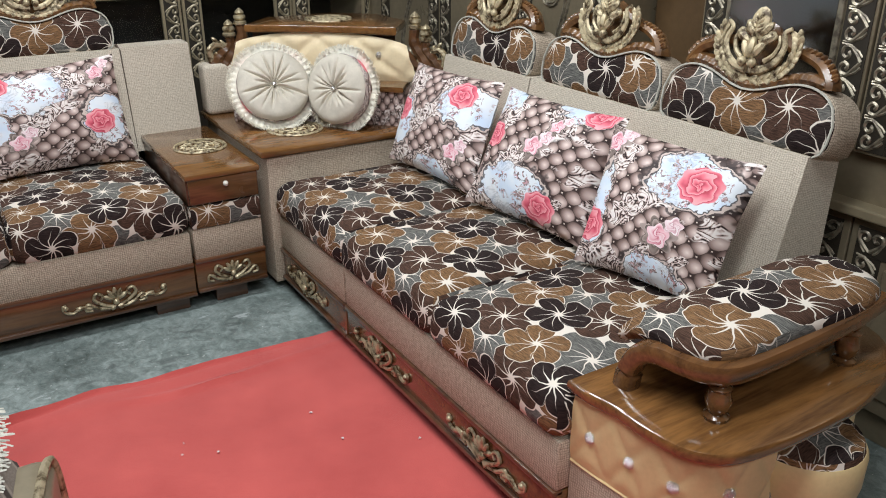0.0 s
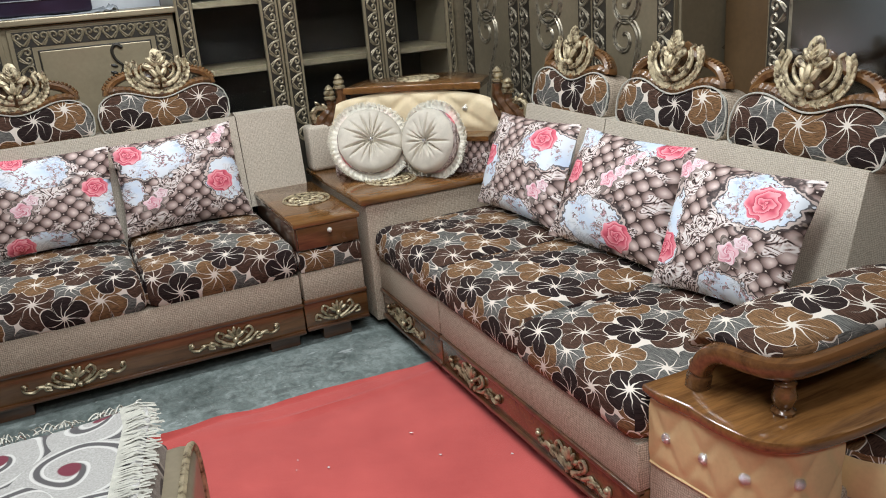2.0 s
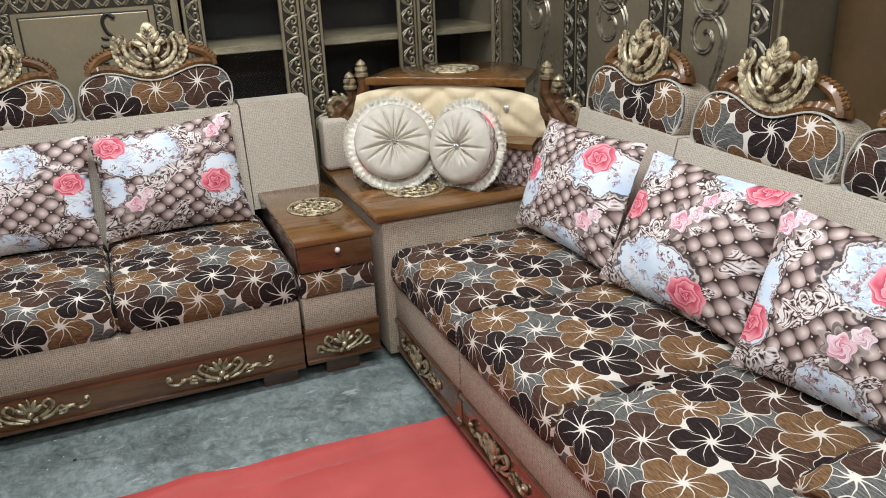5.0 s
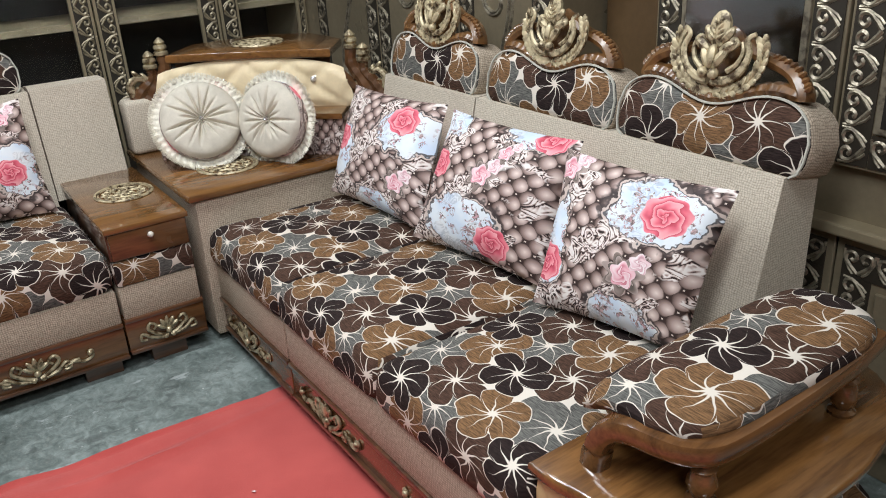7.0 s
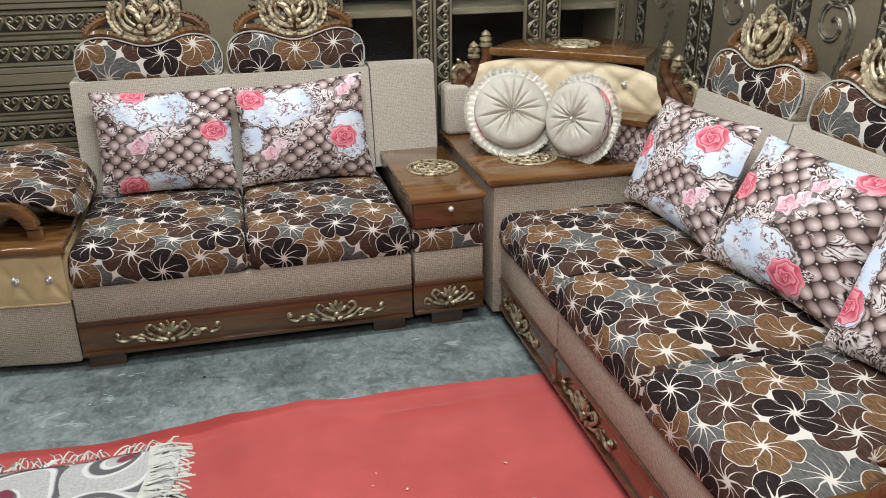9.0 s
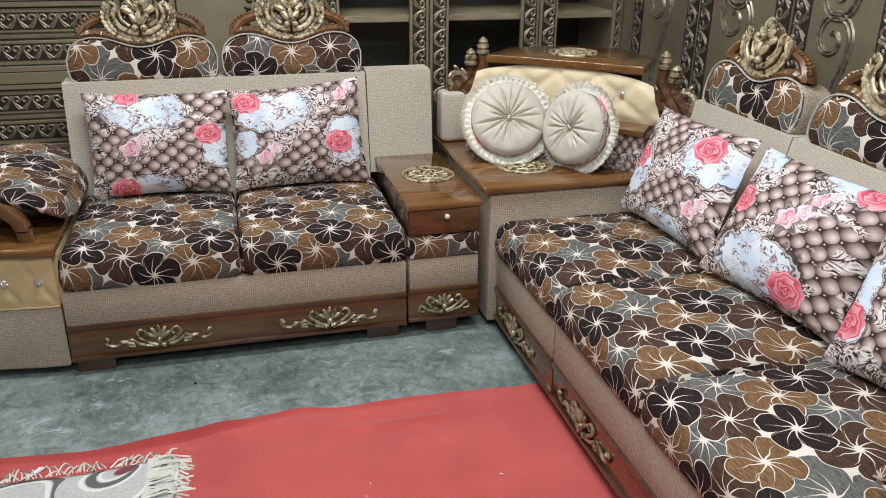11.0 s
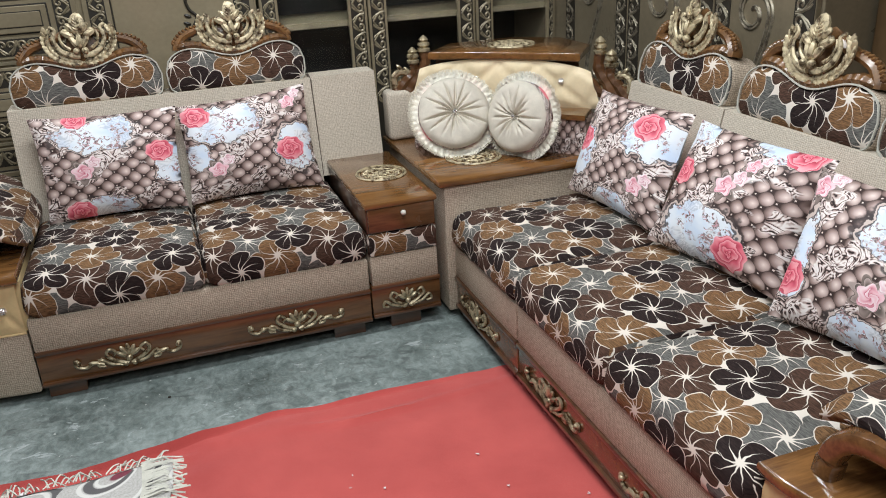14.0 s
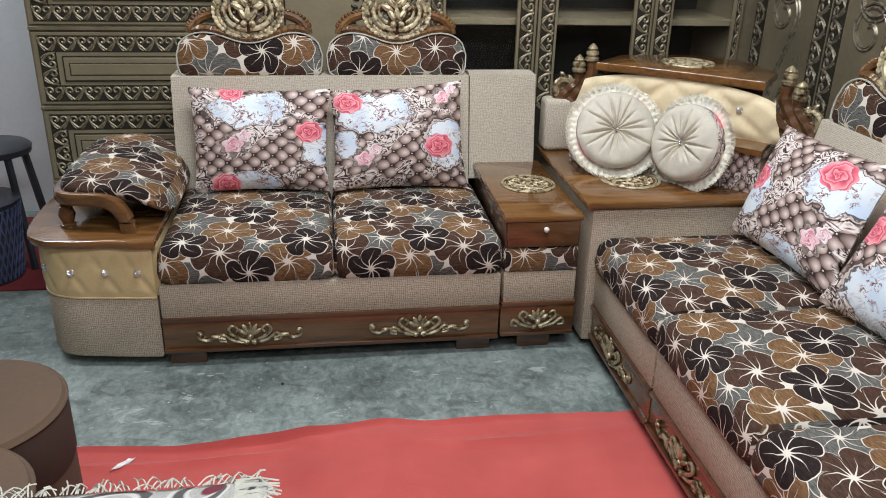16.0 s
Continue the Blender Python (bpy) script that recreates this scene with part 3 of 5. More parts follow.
def rest_top(s, half):
    """Top line of a headrest over its foot, by the place s from its middle."""
    q = abs(s) / half
    z = 0.122 + 0.038 * (0.5 - 0.5 * math.cos(min(1, q / 0.62) * math.pi))
    if q > 0.62:
        z -= 0.080 * (1 - math.sqrt(max(0.0, 1 - min(1, (q - 0.62) / 0.38) ** 2.2)))
    return z


def headrest_outline(half, n=40):
    """The outline of a headrest's front, from foot to foot over the top."""
    out = [(-half * 0.90, 0.0), (-half * 0.965, 0.012), (-half * 0.993, 0.038)]
    for k in range(n + 1):
        s = -half + 2 * half * k / n
        out.append((s, rest_top(s, half)))
    return out + [(half * 0.993, 0.038), (half * 0.965, 0.012), (half * 0.90, 0.0)]


def headrest_bm(half, deep=0.13):
    """A padded headrest with a twin-humped top; front at y = 0, foot at z = 0."""
    bm = bmesh.new()
    n = 40
    out = headrest_outline(half, n)
    rings = []
    for y, inset in ((0.0, 0.012), (0.008, 0.003), (0.02, 0.0), (deep - 0.02, 0.0), (deep, 0.02)):
        rings.append([bm.verts.new((s * (1 - inset / half), y, (z - inset * (z > 0.02)) + inset * 0.3 * (z <= 0.02))) for s, z in out])
    m = len(out)
    for r0, r1 in zip(rings, rings[1:]):
        for j in range(m):
            bm.faces.new((r0[j], r0[(j + 1) % m], r1[(j + 1) % m], r1[j]))
    # swollen front: strips from foot to top
    front = rings[0]
    inner = [bm.verts.new((v.co.x * 0.8, -0.012, 0.07 + (v.co.z - 0.07) * 0.72)) for v in front]
    for j in range(m):
        bm.faces.new((front[j], front[(j + 1) % m], inner[(j + 1) % m], inner[j]))
    bm.faces.new(inner)
    bm.faces.new(rings[-1][::-1])
    return bm


def crest_wood_bm(half):
    """The carved wooden frame of a headrest's crown: a rope moulding with two side arcs and a backing leaf."""
    bm = bmesh.new()
    w = half * 0.80
    segs = 90
    pts = [(-w + 2 * w * k / segs) for k in range(segs + 1)]
    tube(bm, [(s, 0.026, rest_top(s, half) + 0.012) for s in pts], lambda t: 0.021 * (0.80 + 0.20 * abs(math.sin(t * math.pi * 17)) ** 0.5) * min(1, 0.55 + 5 * min(t, 1 - t)), 8, 1.6)
    for s in (-1, 1):
        arc = [(s * p.x, 0.034, p.y) for p in smooth_line([(w * 0.99, rest_top(w, half) + 0.006, 0), (w * 0.97, 0.176, 0), (w * 0.84, 0.208, 0), (w * 0.64, 0.226, 0), (w * 0.44, 0.236, 0), (w * 0.20, 0.262, 0)], 6)]
        tube(bm, arc, lambda t: 0.019 - 0.003 * t, 8, 1.5)
        # notched leaf edge along the arc
        for k in range(9):
            p = Vector(arc[4 + k * 2])
            leaf(bm, p + Vector((s * 0.002, -0.012, 0.006)), p + Vector((s * 0.016, -0.010, 0.024 - 0.001 * k)), 0.008, 0.012)
    leaf(bm, (0, 0.040, 0.13), (0, 0.040, 0.295), 0.060, 0.016)
    return bm


def crest_gilt_bm(half):
    """The gilded wreath, scrolls, twin fruit and standing leaf within the crown."""
    bm = bmesh.new()
    w = half * 0.44

    def wreath(rx, rz, cz, deep, size, pairs):
        """Overlapping leaf pairs along a half ring, all pointing from its foot to its tips."""
        for s in (-1, 1):
            for k in range(pairs):
                a = -math.pi / 2 + s * (math.pi * 0.60) * (k + 0.2) / pairs
                b = a + s * 0.16
                p = Vector((rx * math.cos(a), deep, cz + rz * math.sin(a)))
                q = Vector((rx * math.cos(b), deep - 0.004, cz + rz * math.sin(b)))
                d = (q - p).normalized()
                o = Vector((d.z, 0, -d.x))
                leaf(bm, p, p + d * size + o * size * 0.40, size * 0.30, 0.0045)
                leaf(bm, p, p + d * size - o * size * 0.40, size * 0.30, 0.0045)
        line = [(rx * math.cos(a), deep + 0.004, cz + rz * math.sin(a)) for a in (-math.pi / 2 + math.pi * 0.60 * k / 14 for k in range(-14, 15))]
        tube(bm, line, 0.0075, 6)

    wreath(w * 0.98, 0.090, 0.236, 0.002, 0.031, 12)
    for s in (-1, 1):
        # inner horn scrolls
        arc = [(s * p.x, -0.012, p.y) for p in smooth_line([(0.006, 0.172, 0), (w * 0.34, 0.176, 0), (w * 0.62, 0.200, 0), (w * 0.74, 0.236, 0), (w * 0.66, 0.268, 0), (w * 0.80, 0.282, 0)], 6)]
        tube(bm, arc, lambda t: 0.0120 * (1.0 - 0.55 * t), 7, 0.7)
        arc = [(s * p.x, -0.004, p.y) for p in smooth_line([(w * 0.30, 0.196, 0), (w * 0.48, 0.214, 0), (w * 0.56, 0.240, 0), (w * 0.50, 0.262, 0)], 5)]
        tube(bm, arc, lambda t: 0.0075 * (1.0 - 0.5 * t), 6)
        ball(bm, (s * 0.0145, -0.024, 0.188), 0.0130)
        # the leaf spray over the fruit and its volutes
        leaf(bm, (s * 0.004, -0.020, 0.198), (s * 0.034, -0.014, 0.246), 0.012, 0.010)
        leaf(bm, (s * 0.012, -0.016, 0.236), (s * 0.060, -0.012, 0.262), 0.013, 0.010)
        ball(bm, (s * 0.044, -0.012, 0.262), 0.012, (1, 0.7, 0.8))
        leaf(bm, (s * 0.010, -0.014, 0.256), (s * 0.038, -0.010, 0.290), 0.012, 0.009)
        for k in range(4):
            leaf(bm, (s * 0.002, -0.021, 0.262 + 0.010 * k), (s * (0.019 - 0.003 * k), -0.019, 0.276 + 0.011 * k), 0.0042, 0.004)
    leaf(bm, (0, -0.024, 0.196), (0, -0.020, 0.252), 0.012, 0.012)
    leaf(bm, (0, -0.012, 0.244), (0.004, -0.012, 0.326), 0.031, 0.010)
    return bm


ORNAMENT = mesh_of("gilt_ornament", plinth_ornament(0.355), GILT_DARK)
ORNAMENT_SMALL = mesh_of("gilt_ornament", plinth_ornament(0.19, False), GILT_DARK)
MEDALLION = mesh_of("medallion", medallion_bm(), GILT)

# ---- the room ----


def structure(name, bm, mat, label, category, uv=None):
    ob = part(name, bm, mat, None, label, uv, smooth=False)
    return tagged(ob, label, category, "", "structure")


structure("floor", B(-2.6, 4.0, -2.6, 5.2, -0.1, 0.0, 0), CEMENT, "worn grey-green cement floor with scuffs and stains", "floor")
# Ceiling added out of view, its dark grey holds down the fill light
structure("ceiling", B(-2.7, 4.1, -2.7, 5.3, 2.9, 3.0, 0), CEIL, "unseen ceiling, dark grey to cut bounced light", "ceiling")
structure("wall_north", B(-2.7, 4.1, 5.0, 5.1, 0.0, 2.9, 0), PAINT, "plain bluish white painted wall", "wall")
structure("wall_east", B(3.98, 4.08, -2.6, 5.0, 0.0, 2.9, 0), BROWN_PANEL, "dark brown panelled wall behind the wardrobes", "wall")
# South and west walls are unseen; their brown lowers the bounced light
structure("unseen_south_wall", B(-2.7, 4.1, -2.7, -2.6, 0.0, 2.9, 0), BROWN_PANEL, "unseen wall behind the viewer, brown to cut bounced light", "wall")
structure("unseen_west_wall", B(-2.7, -2.6, -2.6, 5.0, 0.0, 2.9, 0), BROWN_PANEL, "unseen side wall, brown to cut bounced light", "wall")
# Panels to go with the assumed lamps; none of them is in view
for lx, ly, sx, sy in ((1.6, 1.3, 1.3, 0.5), (1.9, 3.0, 1.3, 0.4), (-0.6, 4.5, 1.3, 0.3), (1.3, -0.6, 1.3, 0.5)):
    lt = thing("assumed_ceiling_light", (lx, ly, 2.9), "slim ceiling light panel, assumed and out of view", "ceiling light", "ceiling lights")
    part("frame", B(lx - sx / 2 - 0.03, lx + sx / 2 + 0.03, ly - sy / 2 - 0.03, ly + sy / 2 + 0.03, 2.84, 2.9), CEIL, lt)


EDGE = [(0.4, 2.975), (0.774, 2.973), (1.06, 2.945), (1.25, 2.952), (1.43, 2.985), (1.65, 3.028), (1.84, 3.0), (2.05, 3.006), (2.40, 3.004), (2.8, 3.0)]


def carpet_edge(x):
    for (x0, y0), (x1, y1) in zip(EDGE, EDGE[1:]):
        if x <= x1:
            t = min(1, max(0, (x - x0) / (x1 - x0)))
            return y0 + (y1 - y0) * t * t * (3 - 2 * t) + 0.008 * noise.noise((x * 9, 0.3, 0))
    return 3.0


def red_carpet():
    bm = bmesh.new()
    x0, x1, y0 = 0.62, 2.62, -2.4
    nx, ny = 90, 90
    rows = []
    for j in range(ny + 1):
        t = (1 - (1 - j / ny) ** 2.4)
        row = []
        for i in range(nx + 1):
            x = x0 + (x1 - x0) * i / nx
            y = y0 + (carpet_edge(x) - 0.018 - y0) * t
            d = carpet_edge(x) - 0.018 - y
            z = 0.006 + 0.034 * (0.60 + 0.55 * noise.noise((x * 3.2, 1.7, 0.2))) * max(0.0, 1 - d / 0.014) * min(1.0, max(0.0, (2.35 - x) / 0.5)) + 0.012 * max(0, noise.noise((x * 2, y * 9, 4))) * math.exp(-(d / 0.22) ** 2)
            z += 0.016 * math.exp(-((d - 0.085 - 0.025 * math.sin(x * 4)) / 0.012) ** 2) * max(0, noise.noise((x * 2.3, 8.1, 0)) + 0.45)
            row.append(bm.verts.new((x, y, z)))
        rows.append(row)
    for r0, r1 in zip(rows, rows[1:]):
        for i in range(nx):
            bm.faces.new((r0[i], r0[i + 1], r1[i + 1], r1[i]))
    edge = rows[-1]
    low = [bm.verts.new((v.co.x, v.co.y + 0.002, 0.0)) for v in edge]
    for i in range(nx):
        bm.faces.new((edge[i], edge[i + 1], low[i + 1], low[i]))
    ob = part("carpet", bm, CARPET)
    tagged(ob, "thin red felt carpet with a wavy edge on cement", "carpet")


red_carpet()
tagged(part("carpet", B(-1.6, 0.40, 4.06, 4.9, 0.0, 0.008, 0.002), MAROON), "dark maroon carpet strip beside the white wall", "carpet")

# ---- sofas ----


class Frame:
    """Places a, v, z (along the front, into the depth, up) in the room."""

    def __init__(self, along, origin):
        self.along, self.o = along, origin

    def __call__(self, a, v, z):
        return Vector((a, self.o + v, z)) if self.along == "x" else Vector((self.o + v, a, z))

    def box(self, a0, a1, v0, v1, z0, z1, bev=0.004, seg=2):
        if self.along == "x":
            return B(a0, a1, self.o + v0, self.o + v1, z0, z1, bev, seg)
        return B(self.o + v0, self.o + v1, a0, a1, z0, z1, bev, seg)

    def puff(self, a0, a1, v0, v1, z0, z1, *k):
        a0, a1 = min(a0, a1), max(a0, a1)
        if self.along == "x":
            return puff(a0, a1, self.o + v0, self.o + v1, z0, z1, *k)
        return puff(self.o + v0, self.o + v1, a0, a1, z0, z1, *k)

    def slab(self, a0, a1, prof, bev=0.012):
        """A profile in (v, z) drawn out along the front."""
        bm = bmesh.new()
        n = 6
        rings = [[bm.verts.new(self(a0 + (a1 - a0) * k / n, v, z)) for v, z in prof] for k in range(n + 1)]
        m = len(prof)
        for r0, r1 in zip(rings, rings[1:]):
            for j in range(m):
                bm.faces.new((r0[j], r0[(j + 1) % m], r1[(j + 1) % m], r1[j]))
        e0, e1 = bm.faces.new(rings[0][::-1]), bm.faces.new(rings[-1])
        if bev:
            es = [e for e in bm.edges if len(e.link_faces) == 2 and e.calc_face_angle(0) > 0.4]
            bmesh.ops.bevel(bm, geom=es, offset=bev, segments=3, profile=0.5, affect="EDGES")
        return bm

    def turned(self, a, v, z):
        """Turns a shape that faces -y and runs along x to this front."""
        p = self(a, v, z)
        return Matrix.Translation(p) @ (Matrix.Identity(4) if self.along == "x" else Matrix.Rotation(radians(-90), 4, "Z"))


LEFT, RIGHT = Frame("x", 3.41), Frame("y", 2.40)


def plinth(f, th, a0, a1, ornaments, small=False, z0=0.055, z1=0.18, feet=()):
    p = part("plinth", f.box(a0, a1, 0.0, 0.5, z0, z1, 0.003), WOOD, th)
    part("moulding", f.box(a0, a1, -0.010, 0.02, z1 - 0.012, z1 + 0.004, 0.004), DARKWOOD, p)
    part("moulding", f.box(a0, a1, -0.010, 0.02, z0 - 0.002, z0 + 0.012, 0.004), DARKWOOD, p)
    for a in ornaments:
        share("gilt_ornament", ORNAMENT_SMALL if small else ORNAMENT, p, f.turned(a, -0.001, (z0 + z1) / 2 + 0.002), "gilded carved scroll ornament")
    for a in feet:
        part("foot", f.box(a - 0.06, a + 0.06, 0.02, 0.14, 0.0, z0, 0.004), DARKWOOD, th)
        part("foot", f.box(a - 0.06, a + 0.06, 0.45, 0.55, 0.0, z0, 0.004), DARKWOOD, th)


def headrests(f, th, mids, half, v, z):
    hm = mesh_of("headrest", headrest_bm(half), FLORAL)
    cm, gm = mesh_of("crest", crest_wood_bm(half), CARVED), mesh_of("garland", crest_gilt_bm(half), GILT)
    cord = bmesh.new()
    tube(cord, [(a * 0.985, -0.001, b * 0.985 + 0.001) for a, b in headrest_outline(half)], 0.0032, 5)
    pm = mesh_of("piping", cord, THROW_FRINGE)
    lay = hm.uv_layers.new(name="UVMap")
    hm.materials.append(BEIGE)
    for p in hm.polygons:
        # the patterned front, the plain woven edge and back
        p.material_index = 0 if p.normal.y < -0.45 else 1
        for li in p.loop_indices:
            c = hm.vertices[hm.loops[li].vertex_index].co
            lay.data[li].uv = (c.x, c.z + 0.2) if p.material_index == 0 else ((c.x, c.y) if abs(p.normal.z) > 0.6 else (c.y, c.z))
    for k, a in enumerate(mids):
        me = hm
        if k:
            me = hm.copy()
            for d in me.uv_layers[0].data:
                d.uv = (d.uv[0] + 0.37 * k, d.uv[1] + 0.21 * k)
        at = f.turned(a, v, z) @ Matrix.Rotation(radians(-12), 4, "X")
        h = share("headrest", me, th, at, "floral padded headrest with a woven edge")
        share("piping", pm, h, at, "thin cream piping")
        c = share("crest", cm, th, at, "carved brown wooden crown")
        tagged(share("garland", gm, c, at, "gilded leaf garland"), kind="stuff")


def tuft_sheet(path, z0, z1, out, step_s, step_z, puffed=0.012, rows=18):
    """A diamond-buttoned sheet over a plan path; returns the mesh and the button places. out: +1 or -1, the side that swells."""
    bm = bmesh.new()
    run, s = [0.0], 0.0
    for p, q in zip(path, path[1:]):
        s += (q - p).length
        run.append(s)
    grid = []
    for k, p in enumerate(path):
        d = (path[min(k + 1, len(path) - 1)] - path[max(k - 1, 0)]).normalized()
        nrm = Vector((d.y, -d.x, 0)) * out
        col = []
        for j in range(rows + 1):
            t = j / rows
            zz = z0(k / (len(path) - 1)) + (z1(k / (len(path) - 1)) - z0(k / (len(path) - 1))) * t if callable(z0) else z0 + (z1 - z0) * t
            zmid = (zz - ((z0(0.5) + z1(0.5)) / 2 if callable(z0) else (z0 + z1) / 2))
            ph = run[k] / step_s + 0.5
            u, w = ph + zmid / step_z, ph - zmid / step_z
            du, dw = abs(u - round(u)), abs(w - round(w))
            h = puffed * (min(1, 5.0 * min(du, dw)) ** 0.5)
            h *= min(1, 6 * t * (1 - t) + 0.15)
            col.append(bm.verts.new((p.x + nrm.x * h, p.y + nrm.y * h, zz)))
        grid.append(col)
    for c0, c1 in zip(grid, grid[1:]):
        for j in range(rows):
            bm.faces.new((c0[j], c1[j], c1[j + 1], c0[j + 1]))
    buttons = []
    k = 1
    while k * step_s < s:
        target = (k - 0.5) * step_s
        i = min(range(len(run)), key=lambda q: abs(run[q] - target))
        buttons.append(Vector(path[i]))
        k += 1
    return bm, buttons


BUTTON = bmesh.new()
ball(BUTTON, (0, 0, 0), 0.0145, (1, 1, 1), 10, 6)
BUTTON = mesh_of("button", BUTTON, CRYSTAL, False)


def arm(f, th, end, sign, wide=1.0, ahead=0.0):
    """A show-wood arm beyond the sofa's end. end: where the seat stops; sign: the way along the front; wide, ahead: its breadth and how far it stands forward."""

    def P(u, v, z):
        return f(end + sign * u * wide, v - ahead, z)

    def plan(pts):
        return [(p.x, p.y) for p in (P(u, v, 0) for u, v in pts)]

    front = [(q.x, q.y) for q in smooth_line([(0.0, 0.03, 0), (0.07, 0.035, 0), (0.15, 0.045, 0), (0.23, 0.055, 0), (0.29, 0.085, 0), (0.325, 0.14, 0), (0.335, 0.20, 0), (0.335, 0.25, 0)], 10)]
    back = [(0.30, 0.33), (0.30, 0.62), (0.2, 0.70), (0.0, 0.72)]
    part("arm_body", prism(bmesh.new(), plan(front + back), 0.035, 0.262, 0.012), BEIGE, th, "beige woven lower arm", "round")
    core = [(u - 0.012, v + 0.014) for u, v in front] + [(0.28, 0.33), (0.28, 0.62), (0.2, 0.70), (0.0, 0.72)]
    part("arm_core", prism(bmesh.new(), plan(core), 0.26, 0.432), CREAM, th)
    path = [P(u, v, 0) for u, v in front]
    out = 1 if (f.along == "x") == (sign > 0) else -1
    sheet, buttons = tuft_sheet(path, 0.258, 0.434, out, 0.105, 0.176, 0.006, 26)
    panel = part("tufted_panel", sheet, CREAM, th, "buttoned cream leatherette panel")
    for p in buttons:
        share("button", BUTTON, panel, Matrix.Translation((p.x, p.y, 0.346)), "crystal button")
    welt = bmesh.new()
    tube(welt, [Vector((p.x, p.y, 0.258)) for p in path], 0.004, 5)
    part("welt", welt, CREAM, panel)
    rim = [(q.x, q.y) for q in smooth_line([(-0.012, 0.015, 0), (0.05, 0.015, 0), (0.12, 0.028, 0), (0.20, 0.030, 0), (0.29, 0.05, 0), (0.345, 0.11, 0), (0.365, 0.22, 0), (0.37, 0.36, 0), (0.36, 0.50, 0), (0.32, 0.64, 0), (0.22, 0.76, 0), (0.05, 0.80, 0)], 5)]
    part("arm_shelf", prism(bmesh.new(), plan(rim + [(-0.012, 0.80)]), 0.434, 0.462, 0.008), WOOD_TOP, th, "glossy curved wooden arm shelf")
    # rounded side pouch with a patterned lid
    c = P(0.27, 0.44, 0)
    pouch = part("side_pouch", lathe(bmesh.new(), [(0.10, 0.04), (0.125, 0.06), (0.13, 0.2), (0.13, 0.24)], (c.x, c.y, 0), 28), BEIGE, th, "rounded beige side pouch", "round")
    part("band", lathe(bmesh.new(), [(0.131, 0.238), (0.134, 0.25), (0.134, 0.325), (0.128, 0.335)], (c.x, c.y, 0), 28), CREAM, pouch, "cream leatherette band", "round")
    part("lid", lathe(bmesh.new(), [(0.128, 0.332), (0.122, 0.348), (0.09, 0.360), (0.03, 0.364)], (c.x, c.y, 0), 28), FLORAL, pouch, "floral fabric lid", "round")
    # the rail: up from the shelf, over the front post and back along the outside
    line = smooth_line([P(0.068, 0.105, 0.462), P(0.076, 0.108, 0.514), P(0.102, 0.112, 0.555), P(0.142, 0.120, 0.570), P(0.19, 0.132, 0.569), P(0.228, 0.148, 0.568), P(0.252, 0.178, 0.568), P(0.260, 0.23, 0.569), P(0.261, 0.34, 0.571), P(0.257, 0.46, 0.573), P(0.249, 0.58, 0.575), P(0.233, 0.69, 0.576)], 6)
    bm = bmesh.new()
    rings = []
    for k, p in enumerate(line):
        d = (line[min(k + 1, len(line) - 1)] - line[max(k - 1, 0)]).normalized()
        side = d.cross(Vector((0, 0, 1)))
        if side.length < 0.2:
            side = P(1, 0, 0) - P(0, 0, 0)
        side.normalize()
        up = side.cross(d).normalized()
        hw, hh = 0.026, 0.023
        rings.append([bm.verts.new(p + side * hw * math.copysign(abs(math.cos(a)) ** 0.6, math.cos(a)) + up * hh * math.copysign(abs(math.sin(a)) ** 0.6, math.sin(a))) for a in (math.tau * (j + 0.5) / 12 for j in range(12))])
    for r0, r1 in zip(rings, rings[1:]):
        for j in range(12):
            bm.faces.new((r0[j], r0[(j + 1) % 12], r1[(j + 1) % 12], r1[j]))
    bm.faces.new(rings[0][::-1])
    bm.faces.new(rings[-1])
    part("arm_rail", bm, WOOD, th, "curved polished wooden arm rail")
    for u, v, top in ((0.247, 0.172, 0.552), (0.250, 0.576, 0.556)):
        q = P(u, v, 0.462)
        h = top - 0.462
        part("arm_post", lathe(bmesh.new(), [(0.024, 0), (0.026, 0.008), (0.017, 0.014), (0.021, 0.022), (0.027, h * 0.45), (0.020, h * 0.72), (0.024, h * 0.8), (0.016, h * 0.86), (0.022, h)], (q.x, q.y, q.z), 16), WOOD, th, "turned wooden post")
    # the pad that lies along the rail
    bm = bmesh.new()
    rows = []
    n = 26
    for k in range(n + 1):
        t = k / n
        v = 0.118 + 0.60 * t
        grow = (1 - abs(2 * t - 1) ** 5) ** 0.5 if 0 < t < 1 else 0.0
        zc = 0.594 + 0.006 * t
        uc = 0.112
        hw, hh = 0.060 + 0.098 * grow, 0.008 + (0.036 + 0.005 * t) * grow
        ring = []
        for j in range(20):
            a = math.tau * j / 20
            cu, cz = math.copysign(abs(math.cos(a)) ** 0.75, math.cos(a)), math.copysign(abs(math.sin(a)) ** 0.8, math.sin(a))
            z = zc + hh * cz
            u = uc + hw * cu
            if u < uc:
                z -= 0.105 * ((uc - u) / 0.158) ** 2
            ring.append(bm.verts.new(P(u, v, z) + Vector((0, 0, 0.004 * noise.noise((u * 9, v * 9, 1))))))
        rows.append(ring)
    for r0, r1 in zip(rows, rows[1:]):
        for j in range(20):
            bm.faces.new((r0[j], r0[(j + 1) % 20], r1[(j + 1) % 20], r1[j]))
    bm.faces.new(rows[0][::-1])
    bm.faces.new(rows[-1])
    part("arm_pad", bm, FLORAL, th, "floral padded arm cushion", f.along)


def back_profile(v0, v1, zt, thick=0.17):
    return [(v0, 0.30), (v1, zt), (v1 + thick * 0.75, zt), (v0 + thick + 0.06, 0.10), (v0, 0.10)]


# the loveseat
loveseat = thing("loveseat", (1.5, 3.7, 0), "two-seat brown floral loveseat with gilded carved wooden crests", "sofa", "corner sofa sections")
